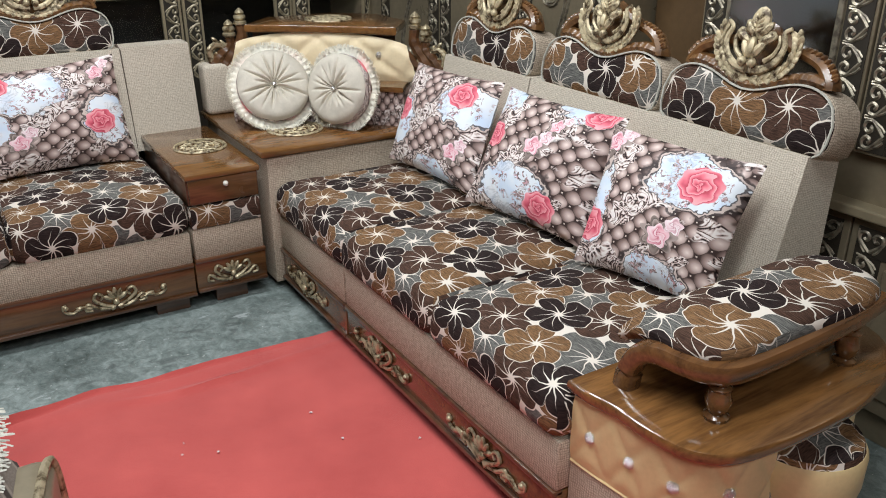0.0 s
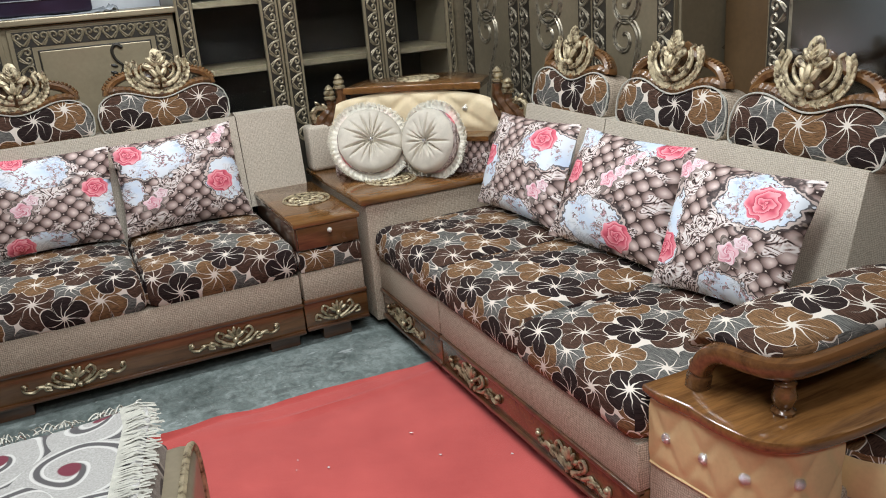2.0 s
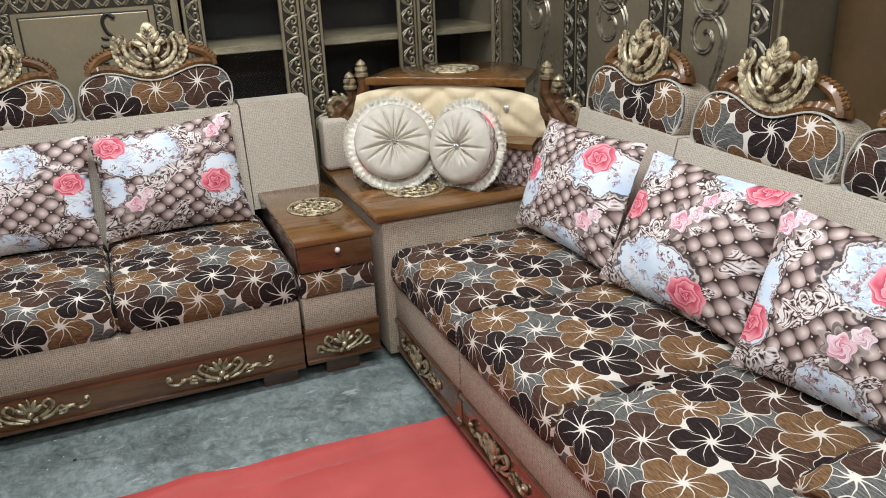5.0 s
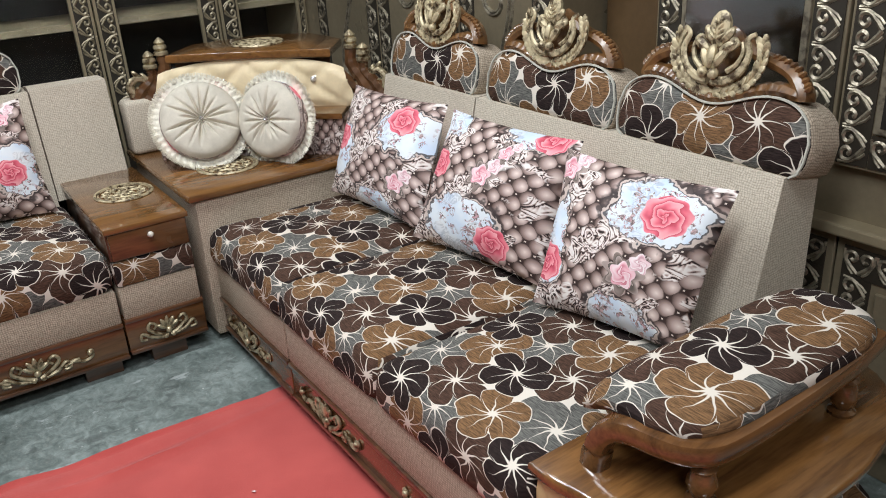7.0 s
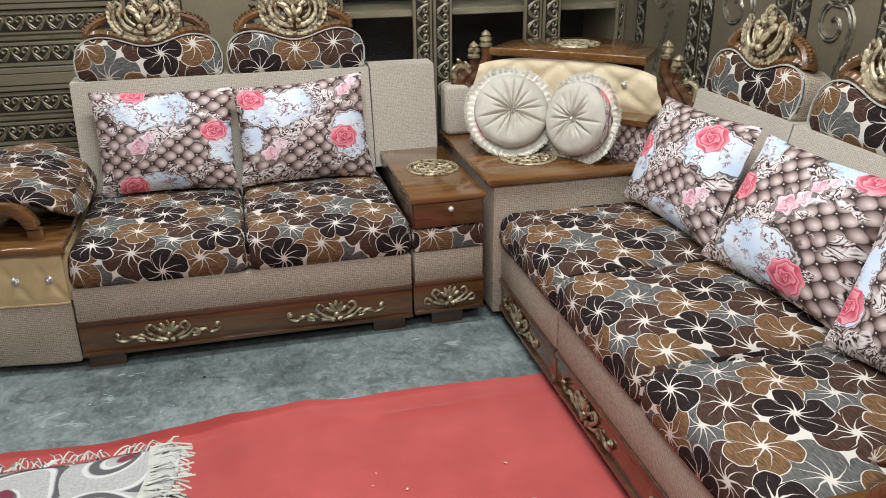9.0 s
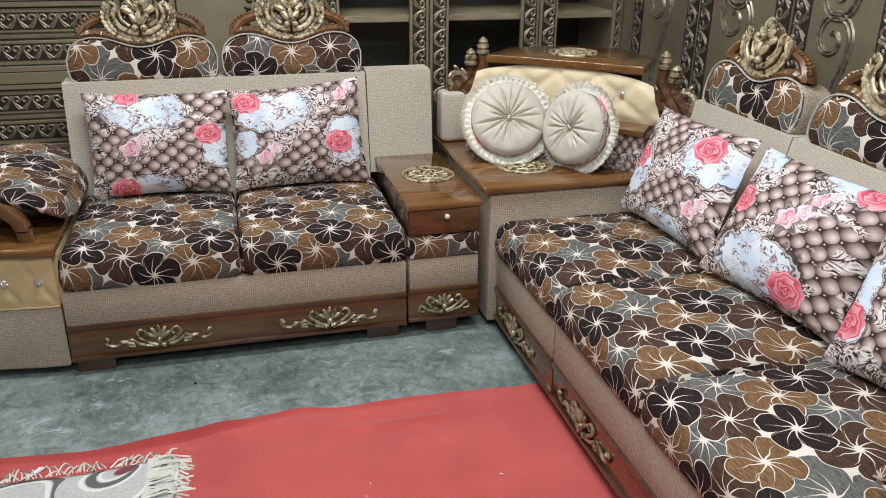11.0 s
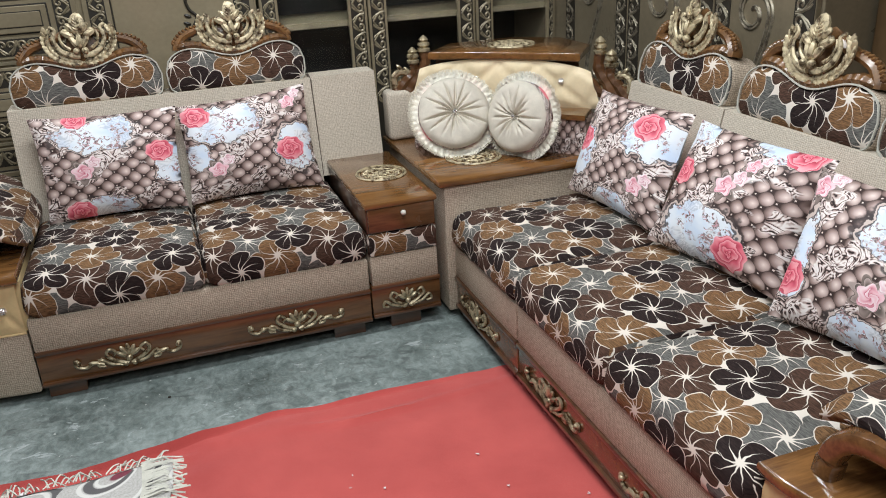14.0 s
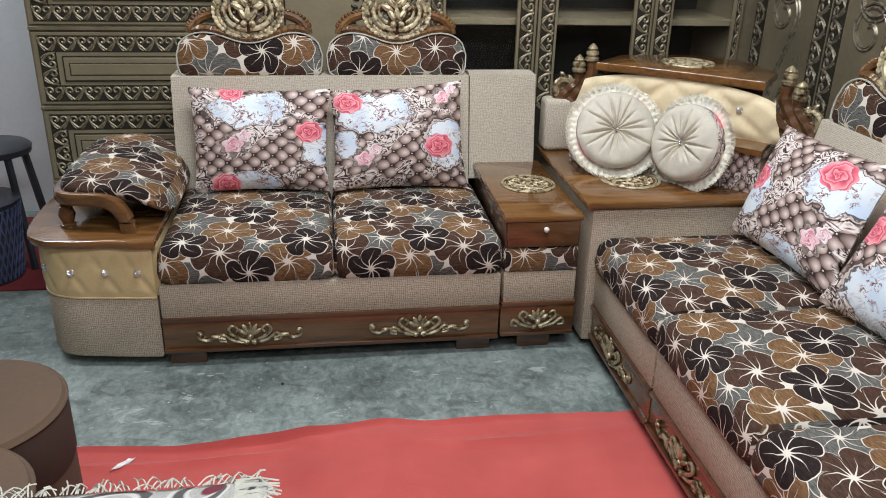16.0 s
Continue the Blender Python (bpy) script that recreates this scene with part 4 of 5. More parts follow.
plinth(LEFT, loveseat, 0.93, 2.064, (1.212, 1.785), feet=(1.0, 1.98))
part("seat_band", LEFT.box(0.932, 2.064, -0.006, 0.62, 0.182, 0.302, 0.008), BEIGE, loveseat, "beige woven band", "x")
part("seat_cushion", LEFT.puff(0.936, 1.499, -0.012, 0.62, 0.296, 0.445, 0.05, 0.016), FLORAL, loveseat, "brown floral seat cushion", "x")
part("seat_cushion", LEFT.puff(1.501, 2.064, -0.012, 0.62, 0.296, 0.445, 0.05, 0.016), FLORAL, loveseat, "brown floral seat cushion", "x")
part("backrest", LEFT.slab(0.925, 2.04, back_profile(0.54, 0.64, 0.852)), PALE, loveseat, "pale beige woven backrest", "x")
headrests(LEFT, loveseat, (1.215, 1.765), 0.27, 0.655, 0.85)
arm(LEFT, loveseat, 0.925, -1, 1.14, 0.025)

# drawer cabinet between loveseat and corner
dc = thing("drawer_cabinet", (2.2, 3.7, 0), "narrow wooden drawer cabinet with floral and beige fabric bands", "cabinet")
plinth(LEFT, dc, 2.07, 2.335, (2.203,), True, 0.062, 0.188, (2.2,))
part("fabric_band", LEFT.box(2.074, 2.33, -0.004, 0.6, 0.19, 0.306, 0.006), BEIGE, dc, "beige woven band", "x")
part("floral_band", LEFT.box(2.072, 2.332, -0.008, 0.6, 0.306, 0.394, 0.012), FLORAL, dc, "floral fabric band", "x")
part("body", LEFT.box(2.072, 2.332, 0.004, 0.62, 0.396, 0.492, 0.003), DARKWOOD, dc)
drawer = part("drawer", LEFT.box(2.078, 2.327, -0.008, 0.02, 0.398, 0.489, 0.004), WOOD, dc, "wooden drawer front")
kb = bmesh.new()
ball(kb, (2.206, 3.388, 0.466), 0.010)
ball(kb, (2.206, 3.394, 0.466), 0.006, (1, 1.6, 1))
part("knob", kb, WHITE_BEAD, drawer, "small ivory knob")
top = part("top", LEFT.box(2.066, 2.338, -0.014, 0.63, 0.490, 0.512, 0.006), WOOD_TOP, dc, "glossy wooden top")
share("medallion", MEDALLION, top, Matrix.Translation((2.222, 3.73, 0.5125)), "round gilded medallion inlay")
part("back_panel", LEFT.slab(2.046, 2.312, [(0.60, 0.45), (0.66, 0.852), (0.77, 0.852), (0.80, 0.45)], 0.014), PALE, dc, "pale beige woven back panel", "x")
pp = bmesh.new()
tube(pp, [LEFT(2.043, 0.60, 0.46), LEFT(2.043, 0.648, 0.80), LEFT(2.043, 0.652, 0.845), LEFT(2.043, 0.70, 0.858)], 0.005, 6)
part("piping", pp, PIPING, dc)

# corner unit
cu = thing("corner_unit", (2.8, 3.8, 0), "wooden corner table with a buttoned cream back and carved finials", "corner table")
part("body", B(2.368, 3.30, 3.402, 4.12, 0.03, 0.528, 0.008), BEIGE, cu, "beige woven body", "x")
ctop = part("top", B(2.346, 3.30, 3.392, 4.14, 0.529, 0.554, 0.007), WOOD_TOP, cu, "glossy wooden table top")
share("medallion", MEDALLION, ctop, Matrix.Translation((2.575, 3.635, 0.5545)) @ Matrix.Diagonal((1.1, 1.1, 1, 1)), "round gilded medallion inlay")
part("side_back", B(2.35, 2.56, 4.02, 4.12, 0.554, 0.762, 0.02, 3), PALE, cu, "beige woven low back", "x")
part("side_back", B(3.14, 3.26, 3.42, 3.66, 0.554, 0.762, 0.02, 3), PALE, cu, "beige woven low back", "y")
D0, D1 = Vector((2.50, 3.99, 0)), Vector((3.045, 3.545, 0))
dv = (D1 - D0).normalized()
dn = Vector((dv.y, -dv.x, 0))
if dn.y > 0:
    dn = -dn


def bow(t, depth=0.0):
    """A point along the buttoned back, hollow in the middle."""
    p = D0.lerp(D1, t)
    return p + dn * (0.03 * (1 - 4 * t * (1 - t)) + depth)


ledge_plan = [bow(t, 0.10) for t in (0, 0.25, 0.5, 0.75, 1)] + [bow(1, -0.05), bow(0, -0.05)]
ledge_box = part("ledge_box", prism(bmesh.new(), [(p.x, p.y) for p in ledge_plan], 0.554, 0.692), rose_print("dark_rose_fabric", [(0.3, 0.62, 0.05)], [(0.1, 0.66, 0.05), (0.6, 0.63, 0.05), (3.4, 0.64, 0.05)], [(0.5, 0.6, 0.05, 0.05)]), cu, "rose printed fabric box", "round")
for d in ledge_box.data.uv_layers[0].data:
    d.uv = (d.uv[0] * 2.6, d.uv[1] * 2.6)
part("ledge", prism(bmesh.new(), [(p.x, p.y) for p in [bow(t, 0.115) for t in (0, 0.25, 0.5, 0.75, 1)] + [bow(1, -0.05), bow(0, -0.05)]], 0.692, 0.712, 0.006), WOOD_TOP, cu, "wooden ledge")
spread = [(-0.02 + 1.04 * k / 44) for k in range(45)]
sheet, buttons = tuft_sheet([bow(t) for t in spread], lambda t: 0.712, lambda t: 0.835 + 0.062 * math.sin(math.pi * min(1, max(0, t * 0.96 + 0.02))) ** 0.4, -1 if dn.dot(Vector((dv.y, -dv.x, 0))) < 0 else 1, 0.17, 0.16, 0.016, 16)
mid = D0.lerp(D1, 0.5)
for v in sheet.verts:
    # the padded back flares out towards its foot
    d = dv * (v.co - mid).dot(dv)
    v.co += d * (0.16 * max(0.0, min(1.0, (0.89 - v.co.z) / 0.18)) ** 1.6 - 0.05)
tp = part("tufted_panel", sheet, CREAM_PALE, cu, "buttoned pale cream leatherette panel")
for p in buttons:
    q = p + dn * 0.004
    share("button", BUTTON, tp, Matrix.Translation((q.x, q.y, 0.815)), "crystal button")
part("panel_backing", prism(bmesh.new(), [(p.x, p.y) for p in [bow(t, -0.006) for t in (0, 0.5, 1)] + [bow(1, -0.06), bow(0, -0.06)]], 0.70, 0.80), CREAM_PALE, cu)
shelf_plan = [bow(t, 0.018) for t in (0.06, 0.25, 0.5, 0.75, 0.94)] + [Vector((3.13, 3.72, 0)), Vector((3.12, 3.96, 0)), Vector((2.95, 4.10, 0)), Vector((2.66, 4.10, 0))]
sh = part("shelf", prism(bmesh.new(), [(p.x, p.y) for p in shelf_plan], 0.895, 0.925, 0.007), WOOD_TOP, cu, "glossy wooden upper shelf")
share("medallion", MEDALLION, sh, Matrix.Translation((2.86, 3.90, 0.9255)), "round gilded medallion inlay")
part("shelf_support", prism(bmesh.new(), [(p.x, p.y) for p in [bow(0.08, -0.03), bow(0.92, -0.03), Vector((3.08, 3.92, 0)), Vector((2.92, 4.06, 0)), Vector((2.68, 4.06, 0))]], 0.554, 0.895), DARKWOOD, cu)


def carved_post(at, way):
    """Two upswept horns with cone finials on a scrolled foot; way: the outward direction."""
    bm = bmesh.new()
    o, w = Vector(at), Vector(way).normalized()
    z = Vector((0, 0, 1))
    cones, cone_meshes = [], []
    for k, (r0, r1, h, rad) in enumerate(((0.01, 0.035, 0.15, 0.027), (0.06, 0.115, 0.105, 0.024))):
        pts = smooth_line([o + w * (r0 + 0.085) - z * 0.02, o + w * (r0 + 0.05) + z * h * 0.22, o + w * (r0 + 0.008) + z * h * 0.62, o + w * r1 * 0.6 + z * h], 6)
        tube(bm, pts, lambda t, rad=rad: rad * (1.1 - 0.35 * t) * (1 + 0.08 * math.sin(t * 30)), 8)
        tip = pts[-1]
        cones.append(tip)
        cone = bmesh.new()
        lathe(cone, [(0.016, -0.008), (0.027, 0.0), (0.027, 0.010), (0.019, 0.015), (0.026, 0.024), (0.024, 0.034), (0.017, 0.038), (0.021, 0.046), (0.012, 0.056), (0.003, 0.064)], tip, 12)
        cone_meshes.append(cone)
    tube(bm, smooth_line([o - w * 0.06 + z * 0.06, o - w * 0.02 + z * 0.03, o + w * 0.03 + z * 0.002, o + w * 0.10 - z * 0.012], 6), lambda t: 0.034 * (1 - 0.4 * t), 8)
    foot = part("carved_post", bm, CARVED_RED, cu, "carved wooden horns with cone finials")
    for cone in cone_meshes:
        part("finial", cone, GILT_DARK, foot, "ribbed gilded cone finial")
    bm = bmesh.new()
    c = o + w * 0.115 + z * 0.038
    pts = [c + w * a + z * b for a, b in spiral((0, 0), 0.056, 1.5, math.pi, 1, 22)]
    tube(bm, pts, lambda t: 0.017 * (1 - 0.4 * t), 7)
    tube(bm, smooth_line([o - w * 0.05 + z * 0.04, o + w * 0.02 + z * 0.01, c - w * 0.056], 6), 0.015, 7)
    for k in range(4):
        p = o + w * (0.02 + 0.03 * k) + z * (0.03 + 0.012 * k)
        leaf(bm, p, p + w * 0.03 + z * 0.035, 0.010, 0.009)
    part("scroll", bm, GILT_DARK, foot, "gilded scroll")


carved_post((2.545, 4.03, 0.765), (-1.0, 0.25, 0))
carved_post((3.07, 3.575, 0.765), (0.5, -0.75, 0))

# the long side of the corner sofa
single = thing("sofa_section", (2.75, 3.07, 0), "single-seat brown floral sofa section beside the corner table", "sofa", "corner sofa sections")
plinth(RIGHT, single, 2.846, 3.398, (3.17,), z0=0.05, z1=0.172, feet=(2.95, 3.3))
part("seat_band", RIGHT.box(2.846, 3.398, -0.004, 0.7, 0.174, 0.304, 0.008), BEIGE, single, "beige woven band", "y")
part("seat_cushion", RIGHT.puff(2.842, 3.400, -0.016, 0.68, 0.298, 0.442, 0.055, 0.016), FLORAL, single, "brown floral seat cushion", "y")
part("backrest", RIGHT.slab(2.868, 3.41, back_profile(0.62, 0.735, 0.828)), PALE, single, "pale beige woven backrest", "y")
headrests(RIGHT, single, (3.14,), 0.258, 0.745, 0.826)

double = thing("sofa_section", (2.75, 2.3, 0), "two-seat brown floral sofa section with a show-wood arm", "sofa", "corner sofa sections")
plinth(RIGHT, double, 1.762, 2.838, (2.60, 2.04), z0=0.05, z1=0.172, feet=(1.9, 2.75))
part("seat_band", RIGHT.box(1.762, 2.838, -0.004, 0.7, 0.174, 0.310, 0.008), BEIGE, double, "beige woven band", "y")
part("seat_cushion", RIGHT.puff(2.2995, 2.842, -0.016, 0.68, 0.300, 0.442, 0.055, 0.016), FLORAL, double, "brown floral seat cushion", "y")
part("seat_cushion", RIGHT.puff(1.76, 2.2985, -0.016, 0.68, 0.300, 0.442, 0.055, 0.016), FLORAL, double, "brown floral seat cushion", "y")
part("backrest", RIGHT.slab(1.785, 2.862, back_profile(0.62, 0.735, 0.828)), PALE, double, "pale beige woven backrest", "y")
headrests(RIGHT, double, (2.565, 2.02), 0.268, 0.745, 0.826)
arm(RIGHT, double, 1.758, -1)

# ---- loose cushions ----


def pillow(corners, mat, label, fat=0.075, droop=0.0):
    """A stuffed square cushion between its corners: lower near, lower far, upper far, upper near, as seen from the front."""
    bl, br, tr, tl = (Vector(c) for c in corners)
    nrm = (br - bl).cross(tl - bl).normalized()
    bm = bmesh.new()
    lay = bm.loops.layers.uv.new("UVMap")
    n = 22
    seed = bl.x * 3 + bl.y

    def sheet(side):
        g = []
        for j in range(n + 1):
            row = []
            for i in range(n + 1):
                u, v = i / n, j / n
                pull = 0.12
                uu = u + pull * (0.5 - u) * 4 * v * (1 - v) * 0.5
                vv = v + pull * (0.5 - v) * 4 * u * (1 - u) * 0.5
                p = bl.lerp(br, uu).lerp(tl.lerp(tr, uu), vv)
                e = (max(0.0, 16 * u * (1 - u) * v * (1 - v))) ** 0.5
                h = fat * e * (1 + 0.12 * noise.noise((u * 3 + seed, v * 3, side)))
                h += 0.006 * noise.noise((u * 9 + seed, v * 9, side)) * (1 - e) * (4 * u * (1 - u) + 4 * v * (1 - v))
                row.append(bm.verts.new(p + nrm * h * side))
            g.append(row)
        for j in range(n):
            for i in range(n):
                q = [(i, j), (i + 1, j), (i + 1, j + 1), (i, j + 1)]
                if side < 0:
                    q.reverse()
                f = bm.faces.new([g[b][a] for a, b in q])
                for l, (a, b) in zip(f.loops, q):
                    l[lay].uv = (a / n, b / n)

    sheet(1)
    sheet(-1)
    bmesh.ops.remove_doubles(bm, verts=bm.verts, dist=0.0005)
    ob = part("cushion", bm, mat, keep=True)
    return tagged(ob, label, "cushion", "rose printed cushions")


SKY_A = [(0.12, 0.42, 0.16, 0.26), (0.80, 0.70, 0.25, 0.2), (0.55, 0.02, 0.25, 0.12)]
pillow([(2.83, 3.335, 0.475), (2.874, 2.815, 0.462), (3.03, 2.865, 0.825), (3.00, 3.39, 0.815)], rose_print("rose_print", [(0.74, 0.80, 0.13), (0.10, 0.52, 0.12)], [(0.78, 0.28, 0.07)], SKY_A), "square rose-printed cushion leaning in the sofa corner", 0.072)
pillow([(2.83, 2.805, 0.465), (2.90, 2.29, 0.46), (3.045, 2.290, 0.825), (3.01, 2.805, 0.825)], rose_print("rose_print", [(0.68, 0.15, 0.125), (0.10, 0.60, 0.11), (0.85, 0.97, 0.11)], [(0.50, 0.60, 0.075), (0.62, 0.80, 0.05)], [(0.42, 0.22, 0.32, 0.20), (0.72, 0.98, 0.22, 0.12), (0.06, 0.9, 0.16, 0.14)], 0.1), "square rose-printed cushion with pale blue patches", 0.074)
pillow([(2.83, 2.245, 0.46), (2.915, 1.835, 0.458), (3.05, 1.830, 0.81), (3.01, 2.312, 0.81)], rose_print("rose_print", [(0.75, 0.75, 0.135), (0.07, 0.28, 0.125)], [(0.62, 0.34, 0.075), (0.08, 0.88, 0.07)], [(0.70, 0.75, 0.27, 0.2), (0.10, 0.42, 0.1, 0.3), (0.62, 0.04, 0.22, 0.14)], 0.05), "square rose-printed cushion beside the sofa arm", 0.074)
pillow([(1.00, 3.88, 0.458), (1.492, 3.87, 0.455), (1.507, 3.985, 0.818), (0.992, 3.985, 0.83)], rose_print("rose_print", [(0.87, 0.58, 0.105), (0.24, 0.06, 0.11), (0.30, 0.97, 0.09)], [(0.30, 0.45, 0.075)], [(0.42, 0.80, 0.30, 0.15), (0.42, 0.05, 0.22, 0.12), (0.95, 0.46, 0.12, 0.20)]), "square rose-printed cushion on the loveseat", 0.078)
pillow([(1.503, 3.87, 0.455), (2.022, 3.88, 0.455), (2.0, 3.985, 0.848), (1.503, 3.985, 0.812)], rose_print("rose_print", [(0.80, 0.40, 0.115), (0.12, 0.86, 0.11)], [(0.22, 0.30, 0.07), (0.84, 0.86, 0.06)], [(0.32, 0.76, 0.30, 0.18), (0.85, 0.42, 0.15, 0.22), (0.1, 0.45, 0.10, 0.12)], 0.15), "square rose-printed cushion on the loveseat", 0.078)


def round_cushion(centre, face, rad, label, thick=0.040):
    """A gathered round cushion with a button, a printed side and a fringed frill round its back; face: the direction it looks."""
    th = thing("round_cushion", centre, label, "cushion", "round cushions")
    q = Vector(face).to_track_quat("Z", "Y").to_matrix().to_4x4()
    m = Matrix.Translation(centre) @ q
    bm = bmesh.new()
    n, rings = 240, []
    creases = [(math.tau * (k + random.uniform(-0.25, 0.25)) / 17, random.uniform(0.45, 0.95), random.uniform(0.5, 1.0)) for k in range(17)]
    steps = [0.02, 0.06, 0.12, 0.2, 0.3, 0.42, 0.54, 0.66, 0.78, 0.88, 0.95, 1.0]
    for r in steps:
        h = thick + 0.018 * (1 - r ** 3) - 0.016 * math.exp(-(r / 0.13) ** 2) - 0.016 * max(0, (r - 0.86) / 0.14) ** 2
        ring = []
        for j in range(n):
            a = math.tau * j / n
            cut = 0.0
            for c, reach, deep in creases:
                da = abs((a - c + math.pi) % math.tau - math.pi) * max(r, 0.05) * rad
                cut = max(cut, deep * math.exp(-(da / 0.0042) ** 2) * max(0.0, 1 - r / reach) ** 0.4)
            swell = 0.003 * noise.noise((3 * math.cos(a) * r + rad * 50, 3 * math.sin(a) * r, 0.4))
            ring.append(bm.verts.new(m @ Vector((rad * r * math.cos(a), rad * r * math.sin(a), h - 0.022 * cut + swell))))
        rings.append(ring)
    for r0, r1 in zip(rings, rings[1:]):
        for j in range(n):
            bm.faces.new((r0[j], r0[(j + 1) % n], r1[(j + 1) % n], r1[j]))
    bm.faces.new(rings[0][::-1])
    body = part("body", bm, PLEAT, th, "pale taupe gathered satin face")
    share("button", BUTTON, body, m @ Matrix.Translation((0, 0, thick + 0.006)) @ Matrix.Diagonal((0.6, 0.6, 0.6, 1)), "crystal button")
    # printed side and back
    bm = bmesh.new()
    lay = bm.loops.layers.uv.new("UVMap")
    sides = []
    n = 60
    for r, h in ((0.995, thick - 0.014), (1.01, thick * 0.45), (1.0, 0.0), (0.9, -0.022), (0.4, -0.03), (0.05, -0.03)):
        sides.append([bm.verts.new(m @ Vector((rad * r * math.cos(math.tau * j / n), rad * r * math.sin(math.tau * j / n), h))) for j in range(n)])
    for k, (r0, r1) in enumerate(zip(sides, sides[1:])):
        for j in range(n):
            f = bm.faces.new((r0[j], r1[j], r1[(j + 1) % n], r0[(j + 1) % n]))
            for l, (b, c) in zip(f.loops, ((j, k), (j, k + 1), (j + 1, k + 1), (j + 1, k))):
                l[lay].uv = (2.2 * b / n, 0.11 * c)
    bm.faces.new(sides[-1])
    part("side", bm, SIDE_PRINT, body, "rose printed fabric side", keep=True)
    bm = bmesh.new()
    rings = []
    n = 180
    for r, amp, h in ((0.97, 0.0005, -0.006), (1.06, 0.002, -0.004), (1.14, 0.0035, -0.001), (1.22, 0.0045, 0.002)):
        rings.append([bm.verts.new(m @ Vector(((rad * r + 0.004 * noise.noise((j * 0.12, r, rad))) * math.cos(math.tau * j / n), (rad * r + 0.004 * noise.noise((j * 0.12, r, rad))) * math.sin(math.tau * j / n), h + amp * math.sin(math.tau * j / n * 44 + 3 * noise.noise((j * 0.05, 1, rad))) + 0.008 * noise.noise((j * 0.07, 5, rad * 9))))) for j in range(n)])
    for r0, r1 in zip(rings, rings[1:]):
        for j in range(n):
            bm.faces.new((r0[j], r0[(j + 1) % n], r1[(j + 1) % n], r1[j]))
    fr = part("frill", bm, FRILL, th, "ivory fringed frill")
    bm = bmesh.new()
    for j in range(900):
        a = math.tau * j / 900 + random.uniform(-0.01, 0.01)
        lift = 0.008 * noise.noise((j * 180 / 900 * 0.07, 5, rad * 9))
        p0 = Vector((rad * 1.16 * math.cos(a), rad * 1.16 * math.sin(a), 0.002 + lift))
        b = a + random.uniform(-0.014, 0.014)
        ln = random.uniform(1.25, 1.30)
        p1 = Vector((rad * ln * math.cos(b), rad * ln * math.sin(b), 0.003 + lift + random.uniform(-0.007, 0.007)))
        tube(bm, [m @ p0, m @ p1], 0.0011, 3)
    tagged(part("fringe", bm, FRILL, fr), kind="stuff")


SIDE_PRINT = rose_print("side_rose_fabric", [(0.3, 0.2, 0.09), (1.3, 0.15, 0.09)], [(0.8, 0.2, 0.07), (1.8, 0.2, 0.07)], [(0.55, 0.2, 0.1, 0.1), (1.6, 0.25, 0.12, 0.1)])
round_cushion((2.540, 3.745, 0.705), (-0.20, -1.0, 0.55), 0.142, "round pale taupe gathered cushion with ivory fringe on the corner table")
round_cushion((2.762, 3.580, 0.700), (-1.0, -0.55, 0.30), 0.136, "round pale taupe gathered cushion tilted against its neighbour", 0.055)

# ---- cabinets along the walls ----


def heart_bm(s=1.0):
    """One heart-shaped scroll, one unit wide, in the plane y = 0."""
    bm = bmesh.new()
    for k in (-1, 1):
        pts = [(k * p.x * s, 0, p.y * s) for p in smooth_line([(0.0, -0.42, 0), (0.20, -0.22, 0), (0.42, 0.05, 0), (0.40, 0.32, 0), (0.20, 0.38, 0), (0.08, 0.22, 0), (0.17, 0.06, 0), (0.27, 0.14, 0)], 4)]
        tube(bm, pts, 0.074 * s, 4, 1.0, Vector((0, 1, 0)))
    for k in (-1, 1):
        tube(bm, [(k * 0.5 * s, 0, 0.46 * s), (k * 0.47 * s, 0, 0.1 * s), (k * 0.3 * s, 0, -0.3 * s), (k * 0.16 * s, 0, -0.46 * s)], 0.05 * s, 4, 1.0, Vector((0, 1, 0)))
    return bm


HEART = mesh_of("heart_scroll", heart_bm(), SCROLL)
HEART_SILVER = mesh_of("heart_scroll", heart_bm(), SCROLL_SILVER)


def hearts(parent, start, along, upway, length, pitch, width, normal, silver=False):
    """A row of heart scrolls on a blackened band. start: the band's end on its middle line."""
    a, u, nrm = Vector(along), Vector(upway), Vector(normal)
    n = max(1, round(length / pitch))
    st = length / n
    for k in range(n):
        p = Vector(start) + a * st * (k + 0.5) + nrm * 0.004
        m = Matrix((tuple(a * st * 0.95), tuple(-nrm * 0.05), tuple(u * width * 0.92))).transposed().to_4x4()
        share("heart_scroll", HEART_SILVER if silver else HEART, parent, Matrix.Translation(p) @ m)


def strip(parent, name, bm, mat, label=""):
    return part(name, bm, mat, parent, label, smooth=False)


# low dresser
dresser = thing("dresser", (1.1, 4.7, 0), "low bronze lacquer dresser with engraved heart-scroll borders", "dresser")
strip(dresser, "body", B(0.325, 1.915, 4.452, 4.95, 0.0, 1.295, 0.004), BRONZE)
strip(dresser, "top", B(0.30, 1.925, 4.415, 4.96, 1.297, 1.325, 0.006), BRONZE, "bronze lacquer top")
Y = 4.44


